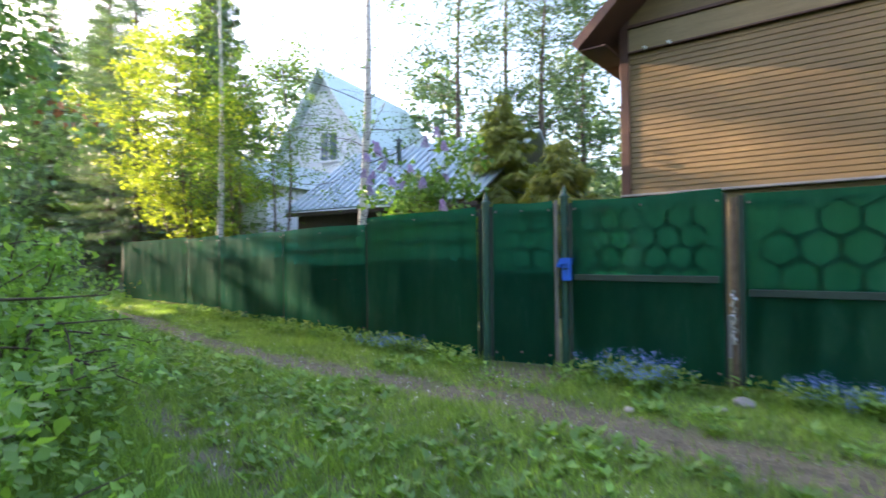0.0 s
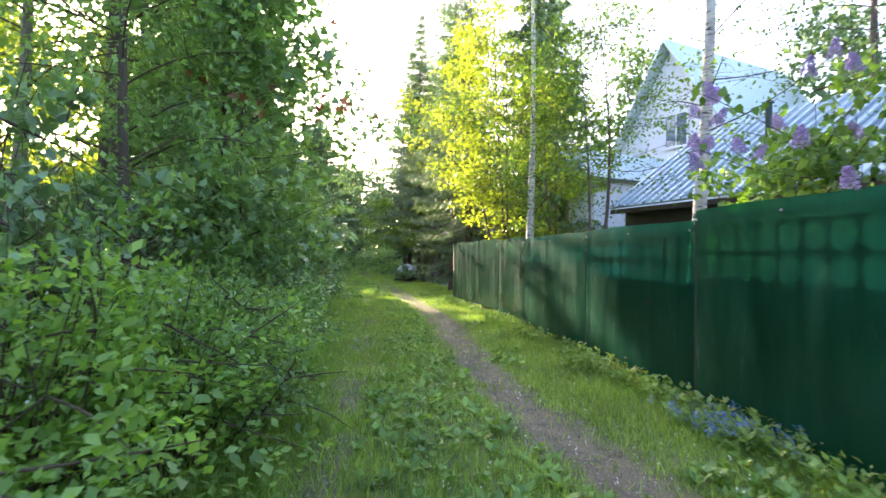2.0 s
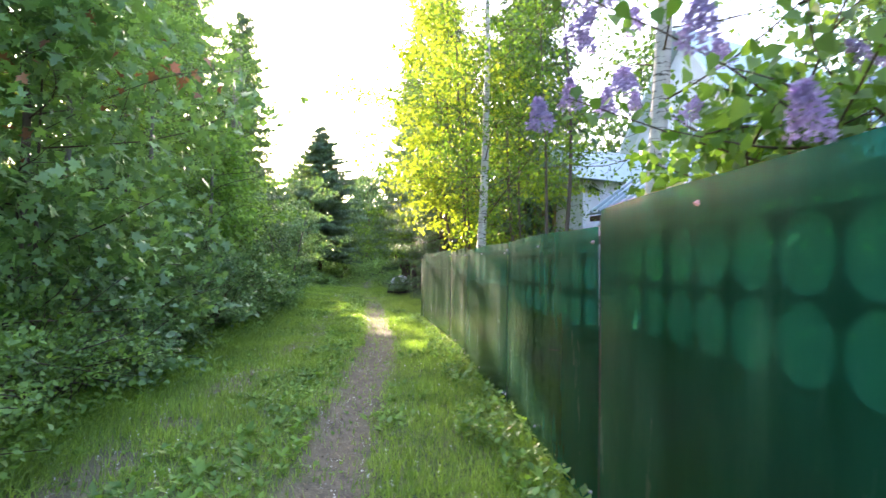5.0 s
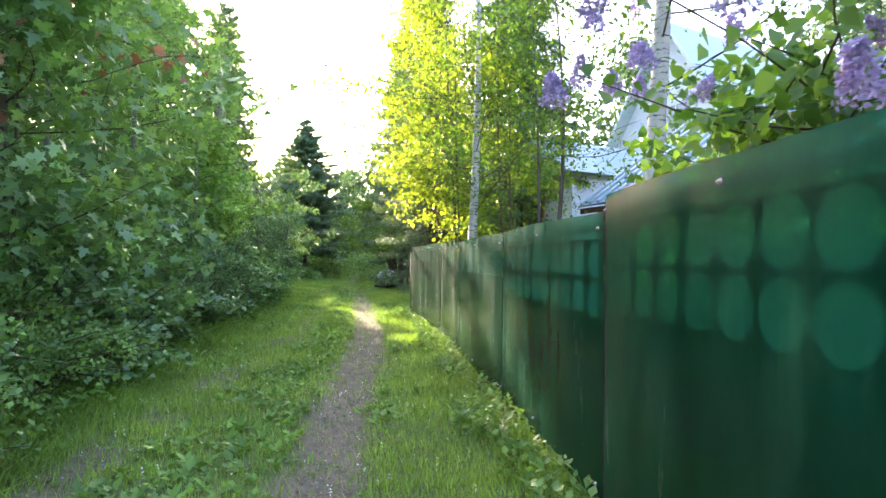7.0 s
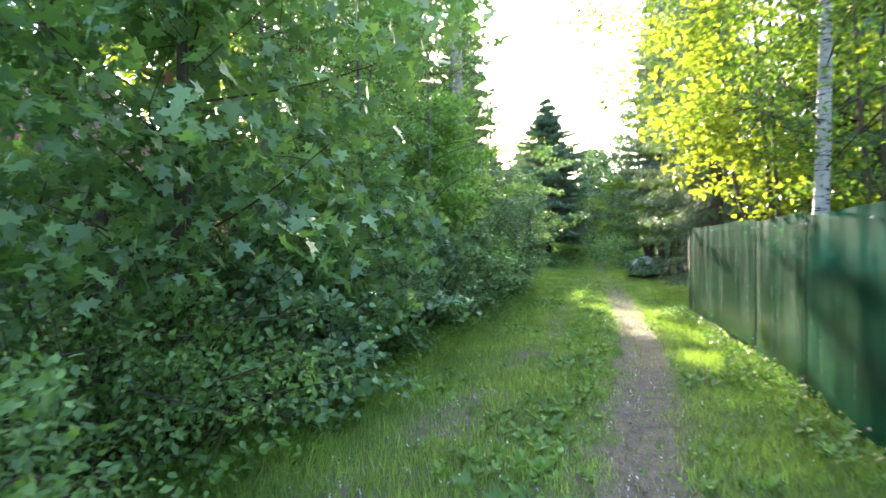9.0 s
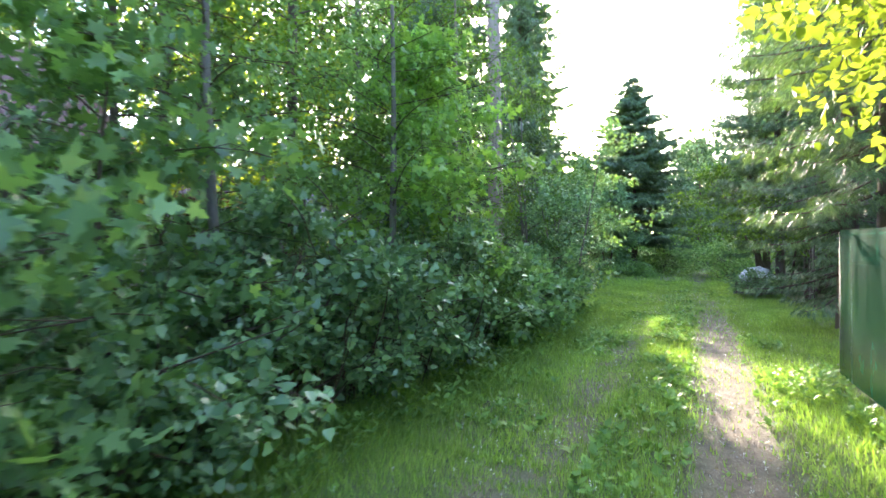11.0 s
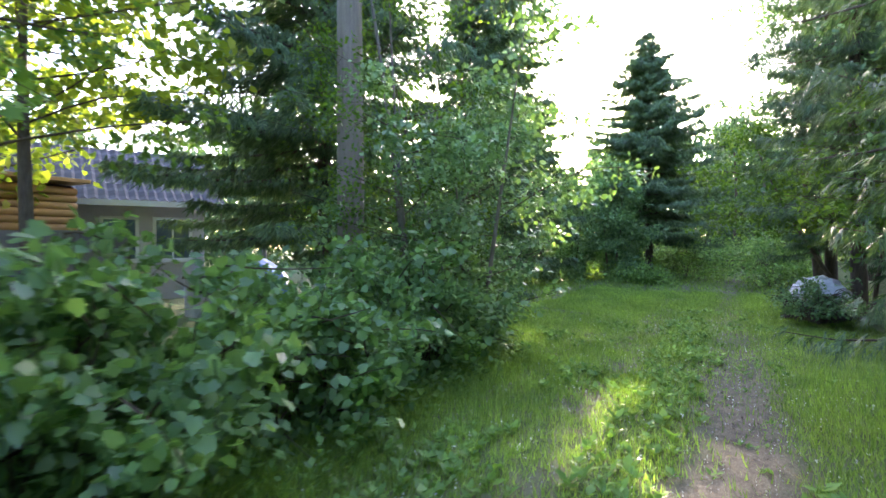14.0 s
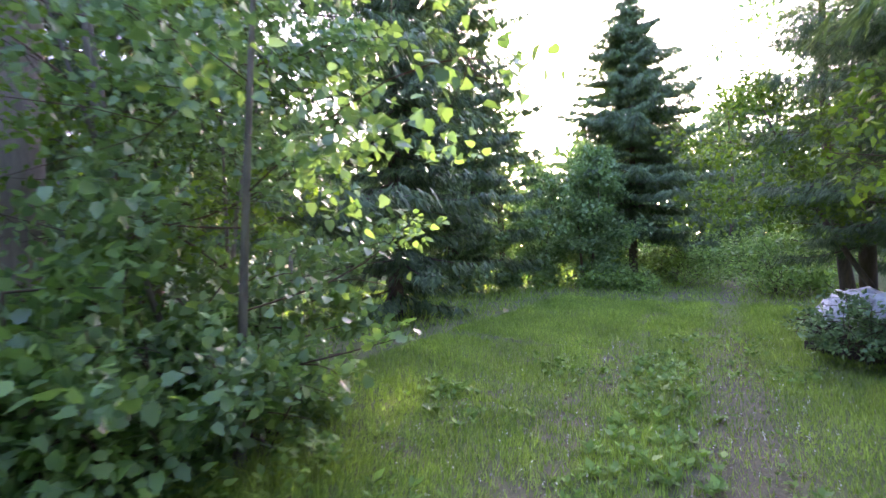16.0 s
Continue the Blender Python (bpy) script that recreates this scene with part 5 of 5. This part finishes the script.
def wood_edge():
    """The closed green edge of the wood all round, beyond the single trees."""
    r = np.random.default_rng(77)
    n = 75000
    a = r.uniform(0, 2 * np.pi, n)
    R = 46 + 12 * r.uniform(0, 1, n) + 4 * np.sin(5 * a) + 3 * np.sin(11 * a + 1)
    x, y = -14 + R * np.cos(a), 14 + R * np.sin(a)
    top = 9.5 + 1.6 * np.sin(17 * a) + 1.2 * np.sin(41 * a + 2) + 0.8 * np.sin(83 * a)
    # top lowered along the sun's line to let a beam onto the lane
    across = 0.332 * x + 0.943 * y
    top = np.where((np.abs(across - 10.1) < 1.6) & (x < -14), 5.0, top)
    z = top * r.uniform(0, 1, n) ** 0.8
    P = np.column_stack([x, y, z])
    V, F = leaves(P, r.normal(0, 1, (n, 3)), r.normal(0, 0.6, (n, 3)) + np.array([0, 0, 0.8]), r.uniform(0.6, 1.3, n), OVAL)
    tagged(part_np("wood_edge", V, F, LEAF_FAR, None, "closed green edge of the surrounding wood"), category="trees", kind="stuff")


wood_edge()


# ---- grass, weeds, flowers, stones ----
def scatter(n, x0, x1, y0, y1, seed):
    r = np.random.default_rng(seed)
    return np.column_stack([r.uniform(x0, x1, n), r.uniform(y0, y1, n)]), r


def in_lane(P, margin=0.5):
    """Plan points between the hedge's foot and the fence."""
    h, _ = off_line(P, HEDGE)
    f, _ = off_line(P, FENCE)
    inside = ((h > -margin) | (P[:, 0] < -18.5)) & ((f < 0.05) | (P[:, 0] < -10.8))
    return inside, h, f


def blades(name, P, r, height, width, mat, label, flop=0.45):
    n = len(P)
    a = r.uniform(0, 2 * np.pi, n)
    A = np.column_stack([np.cos(a) * flop * r.uniform(0.2, 1.4, n), np.sin(a) * flop * r.uniform(0.2, 1.4, n), np.ones(n)])
    N = np.column_stack([np.cos(a + 1.57 + r.normal(0, 0.6, n)), np.sin(a + 1.57 + r.normal(0, 0.6, n)), np.full(n, 0.2)])
    base = np.column_stack([P, height_at(P) - 0.005])
    X = unit(A)
    Y = unit(np.cross(N, X))
    h = height[:, None]
    w = width[:, None]
    drop = np.column_stack([np.cos(a), np.sin(a), np.full(n, -0.5)]) * (flop * 0.5)
    v = np.stack([base - Y * w / 2, base + Y * w / 2, base + X * h * 0.55 + Y * w * 0.4, base + X * h * 0.55 - Y * w * 0.4, base + X * h * 0.95 + drop * h], 1)
    k = (np.arange(n) * 5)[:, None]
    F = np.concatenate([k + np.array([[0, 1, 2]]), k + np.array([[0, 2, 3]]), k + np.array([[3, 2, 4]])])
    ob = part_np(name, v.reshape(-1, 3), F, mat, None, label)
    return tagged(ob, category="grass", kind="stuff")


def turf(name, n, seed, label, mat, hk, lo, hi):
    r = np.random.default_rng(seed)
    s = 2.5 + 43 * r.uniform(0, 1, n) ** 1.15
    T, _ = along(TRACK, s)
    q, _ = along(TRACK, s + 0.05)
    dd = unit((q - T).T)
    o = r.uniform(lo, hi, n)
    P = T.T + np.column_stack([dd[:, 1], -dd[:, 0]]) * o[:, None]
    ok, h, f = in_lane(P)
    ok &= r.uniform(0, 1, n) > 0.93 * worn_at(P) ** 0.9
    P, h, f = P[ok], h[ok], f[ok]
    n = len(P)
    edge = np.maximum(np.exp(-np.maximum(h, 0) / 0.35) * (P[:, 0] > -18.5), 0.7 * np.exp(-np.maximum(-f, 0) / 0.30) * (P[:, 0] > -10.8))
    H = (0.05 + 0.03 * (1 + lumps(P, 2.2, 7)) + 0.13 * edge) * r.uniform(0.45, 1.4, n) * hk
    a = r.uniform(0, 2 * np.pi, n)
    k = r.uniform(0.1, 0.9, n)
    A = np.column_stack([np.cos(a) * k, np.sin(a) * k, np.ones(n)])
    side = np.column_stack([-np.sin(a + r.normal(0, 0.8, n)), np.cos(a), np.zeros(n)]) * r.uniform(0.0035, 0.0065, n)[:, None]
    B = np.column_stack([P, height_at(P) - 0.004])
    V = np.stack([B - side, B + side, B + unit(A) * H[:, None]], 1).reshape(-1, 3)
    tagged(part_np(name, V, np.arange(3 * n).reshape(-1, 3), mat, None, label), category="grass", kind="stuff")


turf("lane_grass", 620000, 201, "short fresh green grass on the lane", GRASS, 1.0, -4.4, 2.4)
P, r = scatter(160000, -23, 6, 1, 23, 202)
ok, h, f = in_lane(P)
d, _ = off_line(P, TRACK)
w = worn_at(P)
ok &= (np.abs(d) < 2.6) & (w > 0.10) & (r.uniform(0, 1, len(P)) > 0.85 * w)
P = P[ok]
blades("dry_grass", P, r, r.uniform(0.02, 0.06, len(P)), r.uniform(0.003, 0.006, len(P)), GRASS_DRY, "straw-coloured dry grass beside the worn tracks", 1.2)
P, r = scatter(110000, -20, 3, 2, 18, 203)
ok, h, f = in_lane(P)
ok &= (h < 0.55) & (h > -0.3)
P = P[ok]
blades("tall_grass", P, r, r.uniform(0.14, 0.42, len(P)), r.uniform(0.005, 0.010, len(P)), GRASS, "long green grass along the hedge foot", 0.55)
P, r = scatter(90000, -60, -20, 14, 50, 204)
d, _ = off_line(P, TRACK)
ok = (d > -12) & (d < 3.5) & (r.uniform(0, 1, len(P)) < smooth01(-P[:, 0], 20, 26)) & (r.uniform(0, 1, len(P)) > worn_at(P))
P = P[ok]
blades("meadow_grass", P, r, r.uniform(0.08, 0.22, len(P)) + 0.25 * smooth01(-off_line(P, TRACK)[0], 4, 8), r.uniform(0.014, 0.026, len(P)), GRASS, "longer meadow grass further along the lane", 0.5)


def weeds(name, P, r, size, shape, mat, label, lift=0.05, per=6):
    """Rosettes of broad leaves."""
    n = len(P)
    C = np.repeat(np.column_stack([P, height_at(P)]), per, 0)
    a = r.uniform(0, 2 * np.pi, n * per)
    sz = np.repeat(size, per) * r.uniform(0.6, 1.2, n * per)
    up = r.uniform(0.2, 1.1, n * per)
    A = np.column_stack([np.cos(a), np.sin(a), up])
    N = np.column_stack([-np.cos(a) * up, -np.sin(a) * up, np.ones(n * per)]) + r.normal(0, 0.2, (n * per, 3))
    C[:, 2] += lift * r.uniform(0, 1, n * per)
    V, F = leaves(C, A, N, sz, shape)
    ob = part_np(name, V, F, mat, None, label)
    return tagged(ob, category="weeds", kind="stuff")


P, r = scatter(42000, -23, 4, 2, 23, 211)
ok, h, f = in_lane(P, 0.1)
d, _ = off_line(P, TRACK)
ok &= (d > -3.2) & (d < 1.0) & (r.uniform(0, 1, len(P)) > 1.1 * worn_at(P)) & (lumps(P, 1.9, 9) + 0.7 * ((d < -0.25) & (d > 0.3 - second_track(P))) + r.normal(0, 0.2, len(P)) > 0.35)
P = P[ok]
weeds("lane_weeds", P, r, r.uniform(0.05, 0.12, len(P)), OVAL, WEED, "broad-leaved plantain and clover in the grass")
P, r = scatter(34000, -11, 6.4, 3.5, 16, 212)
ok, h, f = in_lane(P, 0.1)
ok &= (f > -0.45 - 0.35 * lumps(P, 1.7, 4) - 0.15 * lumps(P, 5, 6)) & (f < -0.04) & (r.uniform(0, 1, len(P)) < 0.75) & (np.hypot(P[:, 0] - 1.3, P[:, 1] - 6.6) > 0.55)
P = P[ok]
weeds("fence_weeds", P, r, r.uniform(0.045, 0.10, len(P)), OVAL, WEED, "ground elder and nettles along the fence foot", 0.20, 6)
P, r = scatter(20000, -19, 2, 1, 17, 213)
ok, h, f = in_lane(P, 0.3)
ok &= (h < 0.35) & (h > -0.3)
P = P[ok]
weeds("hedge_weeds", P, r, r.uniform(0.06, 0.12, len(P)), OVAL, WEED, "leafy weeds along the hedge foot", 0.25, 5)
# scattered white clover heads and fallen petals
P, r = scatter(9000, -23, 2, 3, 23, 214)
ok, h, f = in_lane(P, 0.0)
d, _ = off_line(P, TRACK)
ok &= (d > -2.8) & (d < 1.2)
P = P[ok]
weeds("clover_heads", P, r, r.uniform(0.012, 0.026, len(P)), OVAL, PETAL_WHITE, "tiny white clover heads in the grass", 0.08, 4)


def forget_me_not(x, y, seed, h):
    rng = np.random.default_rng(seed)
    root = thing("forget_me_not", Matrix.Translation((x, y, ground_z(x, y))), "clump of forget-me-nots with small blue flowers", "flower", "forget-me-nots by the gate")
    st, P, L = [], [], []
    for i in range(34):
        e = np.array([rng.normal(0, 0.20), rng.normal(0, 0.12), h * rng.uniform(0.55, 1.1)])
        ln = sway(rng, e * np.array([0.3, 0.3, 0]), e, 5, 0.03, 0.02)
        st.append((ln, np.linspace(0.003, 0.0015, 5)))
        P.append(e + rng.normal(0, 0.022, (16, 3)))
        L.append(ln[rng.integers(0, 4, 9)] + rng.normal(0, 0.02, (9, 3)))
    V, F = tubes(st, 3)
    part_np("stemwork", V, F, WEED, root)
    L, P = np.concatenate(L), np.concatenate(P)
    V, F = leaves(L, rng.normal(0, 1, L.shape) + np.array([0, 0, 0.5]), rng.normal(0, 0.5, L.shape) + np.array([0, 0, 1]), rng.uniform(0.04, 0.09, len(L)), OVAL)
    part_np("foliage", V, F, WEED, root)
    V, F = leaves(P, rng.normal(0, 1, P.shape), rng.normal(0, 0.6, P.shape) + np.array([0, -0.4, 1]), np.full(len(P), 0.018), OVAL)
    part_np("bloom", V, F, PETAL_BLUE, root, "small sky-blue flowers")


for i, (x, y, h) in enumerate([(2.25, 6.0, 0.36), (2.6, 5.85, 0.30), (3.75, 5.15, 0.30), (4.1, 5.0, 0.26), (2.45, 5.75, 0.26), (-0.35, 7.55, 0.22), (-0.75, 7.85, 0.2)]):
    forget_me_not(x, y, 220 + i, h)
# white blossoms on the front shrubs
for i, (x, y, z) in enumerate([(-3.1, 4.25, 1.1), (-3.3, 4.6, 0.95), (-2.7, 3.7, 1.15), (-3.6, 5.0, 0.8), (-2.2, 3.2, 0.9)]):
    rr = np.random.default_rng(230 + i)
    n = 60
    C = rr.normal(0, 1, (n, 3)) * np.array([0.25, 0.25, 0.15])
    V, F = leaves(C, rr.normal(0, 1, (n, 3)), rr.normal(0, 0.4, (n, 3)) + np.array([0, 0, 1]), np.full(n, 0.028), OVAL)
    ob = part_np("white_blossom", V, F, PETAL_WHITE, None, "loose spray of small white shrub blossoms")
    ob.location = (x, y, z)
    tagged(ob, category="flower", kind="stuff")


def pebbles():
    P, r = scatter(60000, -22, 5, 2, 22, 240)
    w = worn_at(P)
    ok, h, f = in_lane(P, 0)
    P = P[(w > 0.35) & ok]
    tv = np.array([(1, 0, 0), (-1, 0, 0), (0, 1, 0), (0, -1, 0), (0, 0, 0.7), (0, 0, -0.5)], float)
    tf = np.array([(0, 2, 4), (2, 1, 4), (1, 3, 4), (3, 0, 4)])
    n = len(P)
    a = r.uniform(0, 6.28, n)
    V, F = leaves(np.column_stack([P, height_at(P)]), np.column_stack([np.cos(a), np.sin(a), np.zeros(n)]), np.column_stack([r.normal(0, 0.2, n), r.normal(0, 0.2, n), np.ones(n)]), 0.004 + 0.012 * r.uniform(0, 1, n) ** 3, (tv, tf))
    tagged(part_np("gravel", V, F, STONE, None, "small grey pebbles on the worn track"), category="gravel", kind="stuff")


pebbles()
P, r = scatter(60000, -22, 5, 2, 22, 250)
ok, h, f = in_lane(P, 0)
P = P[ok & (worn_at(P) > 0.3)]
weeds("leaf_litter", P, r, r.uniform(0.012, 0.035, len(P)), OVAL, LITTER, "dry leaf litter strewn over the worn track", 0.006, 1)
P, r = scatter(60000, -22, 5, 2, 22, 251)
ok, h, f = in_lane(P, 0)
w = worn_at(P)
P = P[ok & (w > 0.25) & (lumps(P, 9, 3) > 0.45)]
weeds("track_weeds", P, r, r.uniform(0.02, 0.06, len(P)), OVAL, WEED, "small weeds sprouting in the worn track", 0.01, 3)
